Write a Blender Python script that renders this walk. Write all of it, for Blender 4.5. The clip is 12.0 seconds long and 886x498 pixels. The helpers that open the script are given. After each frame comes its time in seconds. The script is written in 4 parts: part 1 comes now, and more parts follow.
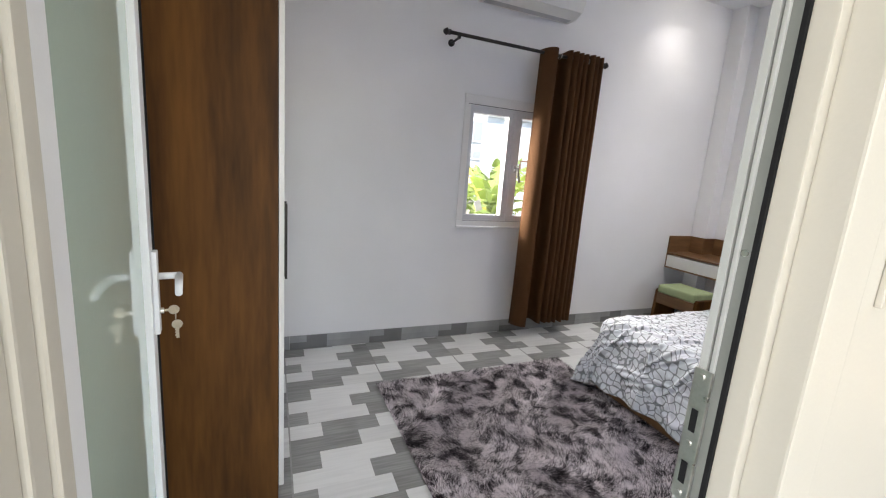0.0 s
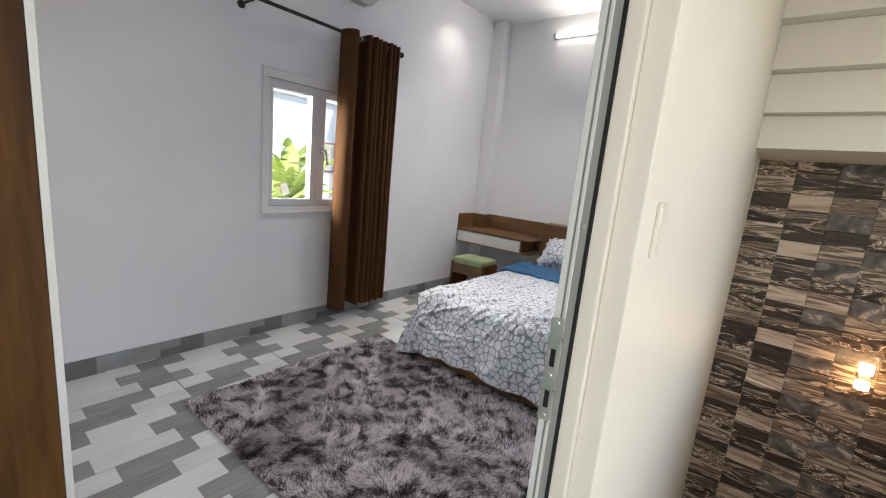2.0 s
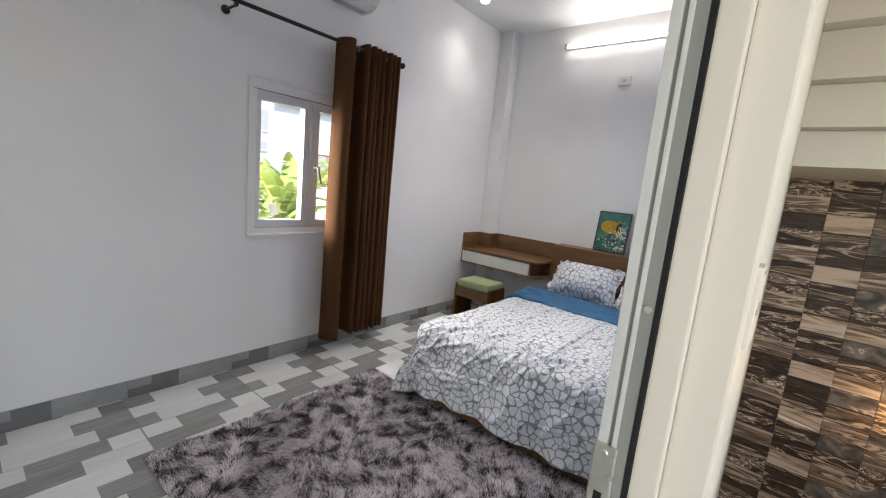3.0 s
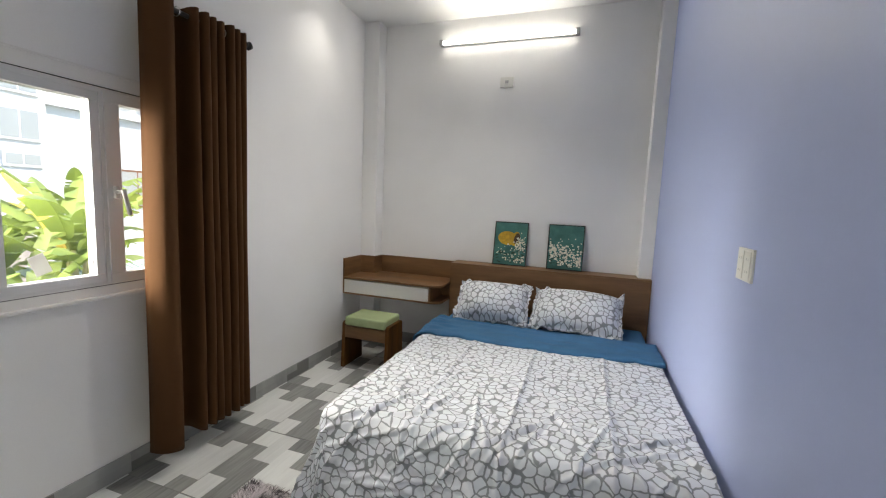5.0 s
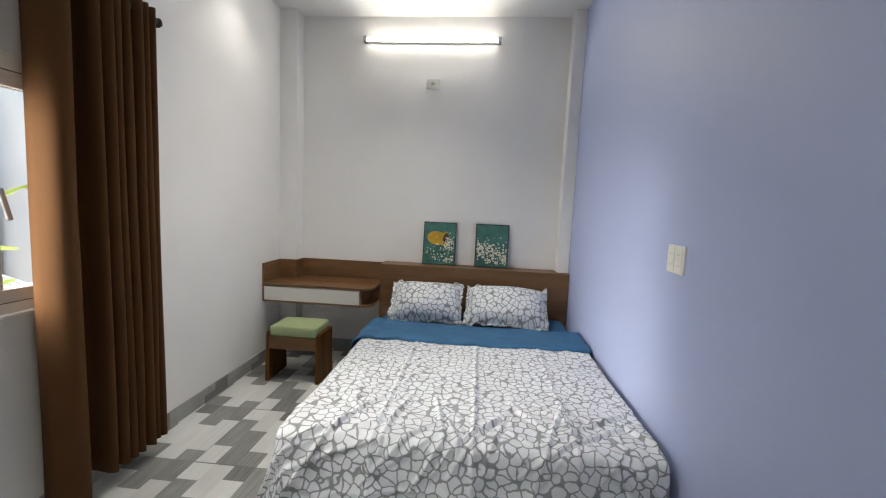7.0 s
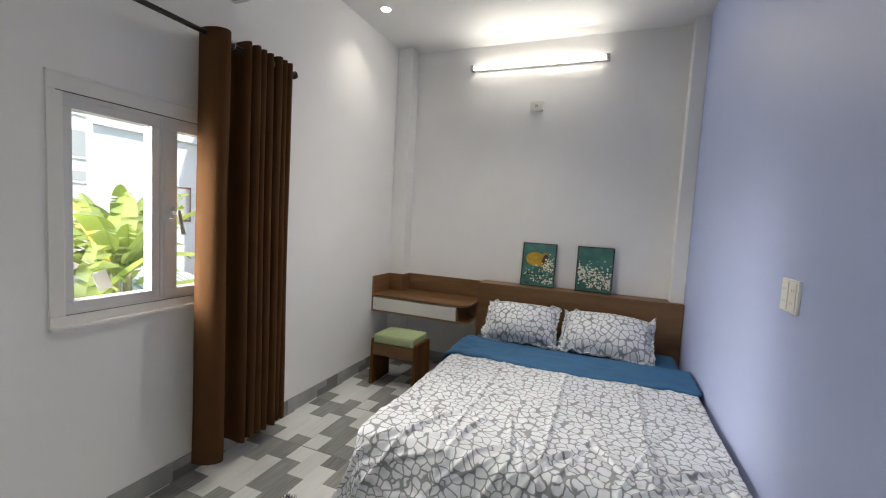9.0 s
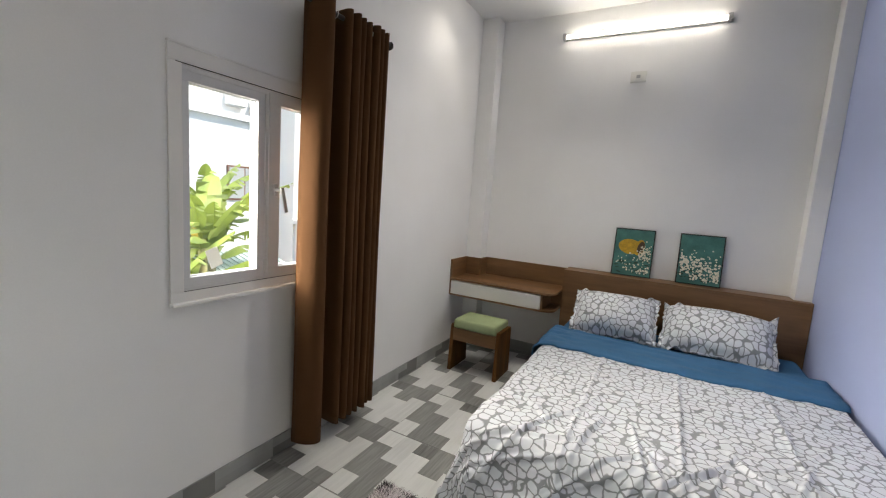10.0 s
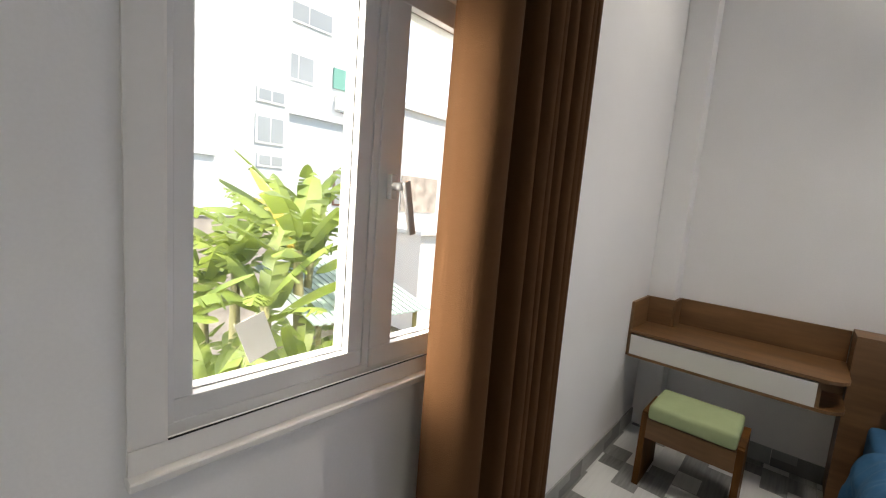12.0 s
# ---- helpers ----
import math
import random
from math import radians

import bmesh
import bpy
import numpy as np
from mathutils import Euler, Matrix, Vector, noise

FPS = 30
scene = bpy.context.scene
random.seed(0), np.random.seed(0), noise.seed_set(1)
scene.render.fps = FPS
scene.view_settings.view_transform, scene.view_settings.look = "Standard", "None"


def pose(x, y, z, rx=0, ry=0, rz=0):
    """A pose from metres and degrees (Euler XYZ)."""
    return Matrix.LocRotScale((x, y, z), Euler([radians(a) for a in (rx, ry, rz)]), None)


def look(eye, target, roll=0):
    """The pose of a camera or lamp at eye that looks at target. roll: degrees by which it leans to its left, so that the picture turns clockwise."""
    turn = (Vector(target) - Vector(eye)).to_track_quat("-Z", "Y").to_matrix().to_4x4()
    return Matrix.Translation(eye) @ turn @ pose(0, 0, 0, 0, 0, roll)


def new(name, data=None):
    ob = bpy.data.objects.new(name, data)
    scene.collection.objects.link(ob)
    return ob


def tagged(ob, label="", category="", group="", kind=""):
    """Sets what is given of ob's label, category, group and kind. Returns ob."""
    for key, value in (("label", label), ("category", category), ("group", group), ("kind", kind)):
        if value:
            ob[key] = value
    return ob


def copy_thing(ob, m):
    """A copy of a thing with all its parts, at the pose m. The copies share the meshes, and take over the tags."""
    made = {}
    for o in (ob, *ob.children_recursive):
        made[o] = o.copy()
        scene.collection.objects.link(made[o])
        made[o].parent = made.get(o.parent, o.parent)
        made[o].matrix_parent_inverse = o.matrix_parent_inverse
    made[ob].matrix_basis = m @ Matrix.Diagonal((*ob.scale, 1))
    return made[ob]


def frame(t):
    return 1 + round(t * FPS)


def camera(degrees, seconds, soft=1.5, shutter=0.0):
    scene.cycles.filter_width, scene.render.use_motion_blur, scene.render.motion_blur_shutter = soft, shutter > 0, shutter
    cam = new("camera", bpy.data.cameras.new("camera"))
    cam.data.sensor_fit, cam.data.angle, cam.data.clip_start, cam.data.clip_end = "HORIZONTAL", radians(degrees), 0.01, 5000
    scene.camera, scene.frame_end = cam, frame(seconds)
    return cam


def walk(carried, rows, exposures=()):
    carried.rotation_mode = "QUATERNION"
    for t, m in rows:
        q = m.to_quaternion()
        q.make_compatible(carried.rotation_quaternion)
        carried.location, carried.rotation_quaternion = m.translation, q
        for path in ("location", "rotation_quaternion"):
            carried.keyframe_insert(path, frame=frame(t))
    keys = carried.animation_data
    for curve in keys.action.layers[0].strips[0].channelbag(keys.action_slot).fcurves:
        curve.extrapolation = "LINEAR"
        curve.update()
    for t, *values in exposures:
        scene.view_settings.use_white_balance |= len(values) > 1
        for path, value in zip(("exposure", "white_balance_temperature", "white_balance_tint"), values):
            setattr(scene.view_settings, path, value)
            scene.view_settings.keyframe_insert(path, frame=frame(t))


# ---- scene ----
cam = camera(94.4, 12.0, soft=1.15)
PATH = [
    (0, (0.153, 0.425, 1.395), (0.92, 2.235, 1.027), 4.3),
    (0.5, (0.032, 0.538, 1.387), (1.156, 2.145, 0.995), 4.2),
    (1, (-0.022, 0.551, 1.381), (1.349, 1.951, 0.982), 4.9),
    (1.5, (-0.032, 0.533, 1.387), (1.477, 1.785, 0.992), 5.2),
    (2, (-0.013, 0.521, 1.392), (1.538, 1.728, 1.022), 5.5),
    (2.5, (0.082, 0.578, 1.394), (1.621, 1.81, 1.055), 5.7),
    (2.7, (0.151, 0.615, 1.413), (1.679, 1.865, 1.092), 5.8),
    (4.3, (0.509, 1.169, 1.473), (2.237, 2.148, 1.24), 3.2),
    (4.5, (0.562, 1.225, 1.467), (2.339, 2.114, 1.239), 2.9),
    (5, (0.679, 1.34, 1.475), (2.559, 1.982, 1.252), 2.4),
    (5.5, (0.703, 1.448, 1.482), (2.647, 1.863, 1.257), 2.2),
    (6, (0.645, 1.573, 1.481), (2.616, 1.829, 1.254), 2.2),
    (6.5, (0.619, 1.63, 1.483), (2.599, 1.793, 1.259), 2.4),
    (6.7, (0.628, 1.626, 1.481), (2.61, 1.78, 1.265), 2.5),
    (8.5, (0.623, 1.429, 1.507), (2.532, 2.008, 1.364), 2.6),
    (9, (0.606, 1.405, 1.508), (2.459, 2.141, 1.359), 3.1),
    (9.5, (0.601, 1.47, 1.494), (2.394, 2.335, 1.306), 3.6),
    (10, (0.632, 1.741, 1.481), (2.377, 2.686, 1.233), 3.9),
    (10.5, (0.711, 2.024, 1.457), (2.415, 3.032, 1.171), 4.1),
    (11, (0.909, 2.275, 1.454), (2.585, 3.33, 1.173), 4.1),
    (11.5, (1.146, 2.555, 1.444), (2.772, 3.689, 1.178), 4.3),
    (12, (1.414, 2.76, 1.442), (2.905, 4.071, 1.199), 4.6),
]
EXPOSURES = [(0, 2.36, 6700, 12), (1.0, 2.30, 6700, 12), (2.0, 2.22, 6700, 12), (2.7, 2.20, 6700, 12), (4.3, 2.12, 7000, 9), (6.0, 2.22, 7000, 8), (8.5, 2.08, 7050, 9), (9.5, 2.06, 7100, 9), (10.5, 2.06, 7200, 10), (12, 2.00, 7300, 10)]
walk(cam, [(t, look(eye, target, roll)) for t, eye, target, roll in PATH], EXPOSURES)

# ---- world and light ----
world = bpy.data.worlds.new("sky")
scene.world = world
world.use_nodes = True
wn = world.node_tree
sky = wn.nodes.new("ShaderNodeTexSky")
sky.sky_type, sky.sun_disc = "NISHITA", False
sky.sun_elevation, sky.sun_rotation = radians(52), radians(20)
wn.links.new(sky.outputs[0], wn.nodes["Background"].inputs[0])
wn.nodes["Background"].inputs[1].default_value = 0.13


def lamp(name, kind, m, energy, colour=(1, 1, 1), **more):
    data = bpy.data.lights.new(name, kind)
    data.energy, data.color = energy, colour
    if "size" in more:
        data.size = more["size"]
    if "size_y" in more:
        data.shape, data.size_y = "RECTANGLE", more["size_y"]
    if "angle" in more:
        data.angle = more["angle"]
    if "radius" in more:
        data.shadow_soft_size = more["radius"]
    if "spot" in more:
        data.spot_size, data.spot_blend = more["spot"], 1.0
    if "spread" in more:
        data.spread = more["spread"]
    ob = new(name, data)
    ob.matrix_world = m
    return ob


SUN = 1.9
lamp("sun_light", "SUN", look((0, 0, 0), (-0.25, 0.6, -0.9)), SUN, (1.0, 0.95, 0.87), angle=radians(3))
# area lamp out in the yard, unseen, standing in for the window's sky light
lamp("yard_sky_fill", "AREA", look((-0.5, 7.0, 2.9), (2.0, 3.5, 1.45)), 430, (1.0, 0.975, 0.93), size=3.2, size_y=2.6)
# added fill for the stair hall; the window behind it is made up
lamp("hall_fill_south", "AREA", look((1.45, -1.62, 1.45), (1.45, 1.5, 1.1)), 12, (1.0, 0.95, 0.86), size=4.0, size_y=2.0)


# added fill aimed through the doorway to brighten the bedroom's far end
lamp("hall_fill_through_door", "AREA", look((-1.42, -0.35, 1.6), (3.5, 2.4, 0.9)), 10, (1.0, 0.975, 0.93), size=1.7, size_y=1.7)

# ---- materials ----


def mat(name, colour, rough=0.5, var=0.06, scale=6.0, bump=0.05, bscale=60.0, metal=0.0, stretch=(1, 1, 1), dark=None, spec=0.5):
    """A painted, plastic, metal or stone surface: two scales of tone, grain in the roughness and a fine bump."""
    m = bpy.data.materials.new(name)
    m.use_nodes = True
    n, l = m.node_tree.nodes, m.node_tree.links
    b = n["Principled BSDF"]
    tc = n.new("ShaderNodeTexCoord")
    mp = n.new("ShaderNodeMapping")
    mp.inputs["Scale"].default_value = stretch
    l.new(tc.outputs["Object"], mp.inputs[0])
    big = n.new("ShaderNodeTexNoise")
    big.inputs["Scale"].default_value, big.inputs["Detail"].default_value = scale, 4
    l.new(mp.outputs[0], big.inputs["Vector"])
    fine = n.new("ShaderNodeTexNoise")
    fine.inputs["Scale"].default_value, fine.inputs["Detail"].default_value = bscale, 3
    l.new(mp.outputs[0], fine.inputs["Vector"])
    ramp = n.new("ShaderNodeValToRGB")
    c = Vector(colour)
    lo = Vector(dark) if dark else c * (1 - var * 2)
    hi = c * (1 + var)
    ramp.color_ramp.elements[0].position, ramp.color_ramp.elements[1].position = 0.32, 0.68
    ramp.color_ramp.elements[0].color = (*lo, 1)
    ramp.color_ramp.elements[1].color = (*[min(x, 0.95) for x in hi], 1)
    mix = n.new("ShaderNodeMix")
    mix.inputs[0].default_value = 0.25
    l.new(big.outputs[0], mix.inputs[2])
    l.new(fine.outputs[0], mix.inputs[3])
    l.new(mix.outputs[0], ramp.inputs[0])
    l.new(ramp.outputs[0], b.inputs["Base Color"])
    rr = n.new("ShaderNodeMapRange")
    rr.inputs[3].default_value, rr.inputs[4].default_value = max(rough - 0.07, 0.02), min(rough + 0.07, 1)
    l.new(big.outputs[0], rr.inputs[0])
    l.new(rr.outputs[0], b.inputs["Roughness"])
    b.inputs["Metallic"].default_value = metal
    b.inputs["Specular IOR Level"].default_value = spec
    if bump:
        bp = n.new("ShaderNodeBump")
        bp.inputs["Strength"].default_value, bp.inputs["Distance"].default_value = bump, 0.004
        l.new(fine.outputs[0], bp.inputs["Height"])
        l.new(bp.outputs[0], b.inputs["Normal"])
    return m


def wood(name, lo, hi, axis, rough=0.42):
    st = [8, 8, 8]
    st[axis] = 0.9
    return mat(name, hi, rough, 0.1, 1.1, 0.04, 7.0, stretch=st, dark=lo)


def glow(name, colour, strength):
    m = bpy.data.materials.new(name)
    m.use_nodes = True
    b = m.node_tree.nodes["Principled BSDF"]
    b.inputs["Base Color"].default_value = (0.9, 0.9, 0.9, 1)
    b.inputs["Emission Color"].default_value = (*colour, 1)
    b.inputs["Emission Strength"].default_value = strength
    return m


def glass(name, rough=0.0, tint=(1, 1, 1)):
    m = bpy.data.materials.new(name)
    m.use_nodes = True
    b = m.node_tree.nodes["Principled BSDF"]
    b.inputs["Base Color"].default_value = (*tint, 1)
    b.inputs["Transmission Weight"].default_value = 1
    b.inputs["Roughness"].default_value, b.inputs["IOR"].default_value = rough, 1.45
    return m


def pebble(name):
    """Cotton print: pale irregular cells with grey outlines, laid out by the cloth's own metres."""
    m = bpy.data.materials.new(name)
    m.use_nodes = True
    n, l = m.node_tree.nodes, m.node_tree.links
    b = n["Principled BSDF"]
    tc = n.new("ShaderNodeTexCoord")
    wob = n.new("ShaderNodeTexNoise")
    wob.inputs["Scale"].default_value = 17
    l.new(tc.outputs["UV"], wob.inputs["Vector"])
    add = n.new("ShaderNodeMix")
    add.data_type, add.blend_type = "RGBA", "ADD"
    add.inputs[0].default_value = 0.034
    l.new(tc.outputs["UV"], add.inputs[6])
    l.new(wob.outputs[1], add.inputs[7])
    edge = n.new("ShaderNodeTexVoronoi")
    edge.feature = "DISTANCE_TO_EDGE"
    cell = n.new("ShaderNodeTexVoronoi")
    for v in (edge, cell):
        v.inputs["Scale"].default_value = 22.5
        v.inputs["Randomness"].default_value = 0.85
        l.new(add.outputs[2], v.inputs["Vector"])
    wid = n.new("ShaderNodeTexNoise")
    wid.inputs["Scale"].default_value = 5
    l.new(tc.outputs["UV"], wid.inputs["Vector"])
    sub = n.new("ShaderNodeMath")
    sub.operation = "MULTIPLY_ADD"
    sub.inputs[1].default_value, sub.inputs[2].default_value = -0.06, 0.02
    l.new(wid.outputs[0], sub.inputs[0])
    s2 = n.new("ShaderNodeMath")
    s2.operation = "ADD"
    rnd = n.new("ShaderNodeMath")
    rnd.operation = "MULTIPLY_ADD"
    rnd.inputs[1].default_value, rnd.inputs[2].default_value = -0.75, 0.585
    l.new(cell.outputs["Distance"], rnd.inputs[0])
    low = n.new("ShaderNodeMath")
    low.operation = "SMOOTH_MIN"
    low.inputs[2].default_value = 0.06
    l.new(edge.outputs["Distance"], low.inputs[0])
    l.new(rnd.outputs[0], low.inputs[1])
    l.new(low.outputs[0], s2.inputs[0])
    l.new(sub.outputs[0], s2.inputs[1])
    ramp = n.new("ShaderNodeValToRGB")
    e = ramp.color_ramp.elements
    e[0].position, e[0].color = 0.032, (0.235, 0.25, 0.27, 1)
    e[1].position, e[1].color = 0.082, (0.69, 0.715, 0.76, 1)
    l.new(s2.outputs[0], ramp.inputs[0])
    tone = n.new("ShaderNodeMix")
    tone.data_type, tone.blend_type = "RGBA", "MULTIPLY"
    tone.inputs[0].default_value = 0.03
    l.new(ramp.outputs[0], tone.inputs[6])
    l.new(cell.outputs["Color"], tone.inputs[7])
    l.new(tone.outputs[2], b.inputs["Base Color"])
    b.inputs["Roughness"].default_value = 0.48
    b.inputs["Sheen Weight"].default_value = 0.2
    crease = n.new("ShaderNodeTexNoise")
    crease.inputs["Scale"].default_value, crease.inputs["Detail"].default_value, crease.inputs["Distortion"].default_value = 7, 3, 1.2
    crease.noise_type = "RIDGED_MULTIFRACTAL"
    l.new(tc.outputs["UV"], crease.inputs["Vector"])
    cb = n.new("ShaderNodeBump")
    cb.inputs["Strength"].default_value, cb.inputs["Distance"].default_value = 0.45, 0.008
    l.new(crease.outputs[0], cb.inputs["Height"])
    weave = n.new("ShaderNodeTexNoise")
    weave.inputs["Scale"].default_value = 400
    l.new(tc.outputs["UV"], weave.inputs["Vector"])
    bp = n.new("ShaderNodeBump")
    bp.inputs["Strength"].default_value, bp.inputs["Distance"].default_value = 0.12, 0.001
    l.new(weave.outputs[0], bp.inputs["Height"])
    l.new(cb.outputs[0], bp.inputs["Normal"])
    l.new(bp.outputs[0], b.inputs["Normal"])
    return m


def by_island(name, a, b_, rough, streak=(2, 30, 1), bump=0.03):
    """Glazed tile print: tone differs from patch to patch, with long grain along x."""
    m = bpy.data.materials.new(name)
    m.use_nodes = True
    n, l = m.node_tree.nodes, m.node_tree.links
    b = n["Principled BSDF"]
    geo, tc, mp, oi = n.new("ShaderNodeNewGeometry"), n.new("ShaderNodeTexCoord"), n.new("ShaderNodeMapping"), n.new("ShaderNodeObjectInfo")
    mp.inputs["Scale"].default_value = streak
    l.new(tc.outputs["Object"], mp.inputs[0])
    off = n.new("ShaderNodeCombineXYZ")
    l.new(oi.outputs["Random"], off.inputs[2])
    l.new(off.outputs[0], mp.inputs["Location"])
    no = n.new("ShaderNodeTexNoise")
    no.inputs["Scale"].default_value, no.inputs["Detail"].default_value = 3, 5
    l.new(mp.outputs[0], no.inputs["Vector"])
    add = n.new("ShaderNodeMath")
    add.operation = "MULTIPLY_ADD"
    add.inputs[1].default_value = 0.45
    l.new(geo.outputs["Random Per Island"], add.inputs[0])
    l.new(no.outputs[0], add.inputs[2])
    ramp = n.new("ShaderNodeValToRGB")
    ramp.color_ramp.elements[0].position, ramp.color_ramp.elements[1].position = 0.3, 0.95
    ramp.color_ramp.elements[0].color, ramp.color_ramp.elements[1].color = (*a, 1), (*b_, 1)
    l.new(add.outputs[0], ramp.inputs[0])
    l.new(ramp.outputs[0], b.inputs["Base Color"])
    b.inputs["Roughness"].default_value = rough
    bp = n.new("ShaderNodeBump")
    bp.inputs["Strength"].default_value, bp.inputs["Distance"].default_value = bump, 0.002
    l.new(no.outputs[0], bp.inputs["Height"])
    l.new(bp.outputs[0], b.inputs["Normal"])
    return m


WALL_WHITE = mat("white_wall_paint", (0.86, 0.855, 0.85), 0.6, 0.03, 1.2, 0.06, 160)
WALL_BLUE = mat("blue_wall_paint", (0.41, 0.475, 0.735), 0.5, 0.02, 1.5, 0.06, 160)
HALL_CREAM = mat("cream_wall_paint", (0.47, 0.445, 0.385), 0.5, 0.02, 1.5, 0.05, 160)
CEIL = mat("ceiling_paint", (0.86, 0.86, 0.855), 0.6, 0.02, 1.5, 0.03, 120)
TRIM_WHITE = mat("white_trim_plaster", (0.80, 0.79, 0.77), 0.5, 0.02, 3, 0.04, 120)
ALU_WHITE = mat("white_powder_coated_aluminium", (0.78, 0.79, 0.80), 0.35, 0.02, 4, 0.02, 200)
ALU_GREY = mat("grey_aluminium", (0.17, 0.178, 0.165), 0.4, 0.05, 8, 0.03, 200)
ALU_PALE = mat("pale_grey_aluminium", (0.40, 0.41, 0.395), 0.4, 0.04, 8, 0.03, 200)
# white frames greyed in colour to carry their backlit shade
ALU_WINDOW = mat("backlit_grey_window_aluminium", (0.63, 0.64, 0.65), 0.35, 0.02, 4, 0.02, 200)
STEEL = mat("worn_steel", (0.62, 0.61, 0.58), 0.3, 0.08, 25, 0.03, 200, metal=1.0)
RUBBER = mat("black_rubber", (0.012, 0.012, 0.013), 0.8, 0.1, 10, 0.05, 100, spec=0.15)
BLACK_METAL = mat("black_metal", (0.03, 0.026, 0.024), 0.4, 0.1, 12, 0.04, 100, metal=0.3)
WOOD_X = wood("walnut_laminate_lengthwise", (0.105, 0.048, 0.017), (0.215, 0.112, 0.047), 0)
WOOD_Y = wood("walnut_laminate_across", (0.105, 0.048, 0.017), (0.215, 0.112, 0.047), 1)
# same laminate, its colour darkened to offset the added hall lamps
WOOD_Z = wood("darkened_upright_walnut_laminate", (0.050, 0.019, 0.004), (0.155, 0.064, 0.014), 2, 0.6)
LAMINATE_WHITE = mat("white_laminate", (0.72, 0.70, 0.66), 0.35, 0.02, 3, 0.02, 200)
CURTAIN = mat("brown_curtain_cloth", (0.098, 0.046, 0.0195), 0.85, 0.08, 3, 0.25, 500, stretch=(1, 1, 0.6), spec=0.1)
n, l = CURTAIN.node_tree.nodes, CURTAIN.node_tree.links
tr, mx = n.new("ShaderNodeBsdfTranslucent"), n.new("ShaderNodeMixShader")
tr.inputs[0].default_value = (0.50, 0.22, 0.08, 1)
mx.inputs[0].default_value = 0.035
l.new(n["Principled BSDF"].outputs[0], mx.inputs[1])
l.new(tr.outputs[0], mx.inputs[2])
l.new(mx.outputs[0], n["Material Output"].inputs[0])
GREEN_CLOTH = mat("sage_green_upholstery", (0.36, 0.43, 0.24), 0.8, 0.05, 8, 0.25, 500, spec=0.2)
BLUE_CLOTH = mat("teal_blue_cotton", (0.035, 0.13, 0.26), 0.7, 0.08, 6, 0.2, 450, spec=0.3)
PEBBLE = pebble("pebble_print_cotton")
PLASTIC = mat("white_plastic", (0.80, 0.79, 0.75), 0.35, 0.015, 5, 0.01, 100)
PLASTIC_CREAM = mat("cream_switch_plastic", (0.45, 0.42, 0.365), 0.4, 0.015, 5, 0.01, 100)
PLASTIC_GREY = mat("grey_plastic", (0.45, 0.45, 0.45), 0.4, 0.02, 5, 0.01, 100)
TILE_WHITE = by_island("pale_glazed_tile", (0.64, 0.65, 0.64), (0.79, 0.80, 0.79), 0.28, (1.5, 18, 1))
TILE_GREY = by_island("grey_wood_print_tile", (0.15, 0.152, 0.147), (0.33, 0.335, 0.325), 0.3)
GROUT = mat("grey_grout", (0.38, 0.38, 0.37), 0.9, 0.1, 20, 0.2, 200)
GLASS = glass("clear_glass")
FROSTED = mat("frosted_green_glass", (0.50, 0.62, 0.54), 0.04, 0.02, 3, 0.0, 100, spec=0.8)
STICKER = mat("backlit_paper", (0.55, 0.56, 0.53), 0.7, 0.02, 5, 0.0, 60)
FROSTED.node_tree.nodes["Principled BSDF"].inputs["Coat Weight"].default_value = 0.2
n, l = STICKER.node_tree.nodes, STICKER.node_tree.links
tr, mx = n.new("ShaderNodeBsdfTranslucent"), n.new("ShaderNodeMixShader")
tr.inputs[0].default_value = (0.8, 0.8, 0.78, 1)
mx.inputs[0].default_value = 0.22
l.new(n["Principled BSDF"].outputs[0], mx.inputs[1])
l.new(tr.outputs[0], mx.inputs[2])
l.new(mx.outputs[0], n["Material Output"].inputs[0])
TUBE_GLOW = glow("lit_tube", (1.0, 0.97, 0.92), 2.9)
SPOT_GLOW = glow("lit_downlight", (1.0, 0.97, 0.92), 5)

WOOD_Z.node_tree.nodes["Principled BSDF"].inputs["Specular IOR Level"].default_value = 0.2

# ---- builders ----
PLACES = {}


def box(bm, x0, x1, y0, y1, z0, z1, bevel=0.0, segments=2, slot=0):
    g = bmesh.ops.create_cube(bm, size=1, matrix=Matrix.LocRotScale(((x0 + x1) / 2, (y0 + y1) / 2, (z0 + z1) / 2), None, (x1 - x0, y1 - y0, z1 - z0)))
    vs = g["verts"]
    for f in {f for v in vs for f in v.link_faces}:
        f.material_index = slot
    if bevel:
        es = list({e for v in vs for e in v.link_edges})
        bmesh.ops.bevel(bm, geom=es, offset=bevel, segments=segments, affect="EDGES", profile=0.7)
    return bm


def tube(bm, a, b, r, sides=16, r2=None, caps=True):
    a, b = Vector(a), Vector(b)
    d = b - a
    m = Matrix.Translation((a + b) / 2) @ d.to_track_quat("Z", "Y").to_matrix().to_4x4()
    bmesh.ops.create_cone(bm, cap_ends=caps, segments=sides, radius1=r, radius2=r if r2 is None else r2, depth=d.length, matrix=m)
    return bm


def thing(name, at, label, category, group="", kind=""):
    ob = new(name)
    ob.empty_display_size = 0.1
    ob.location = at
    PLACES[ob] = Vector(at)
    return tagged(ob, label, category, group, kind)


def mesh_of(name, bm, materials, smooth=False):
    me = bpy.data.meshes.new(name)
    bm.to_mesh(me)
    bm.free()
    for m in materials if isinstance(materials, (list, tuple)) else [materials]:
        me.materials.append(m)
    if smooth:
        me.shade_smooth()
    return me


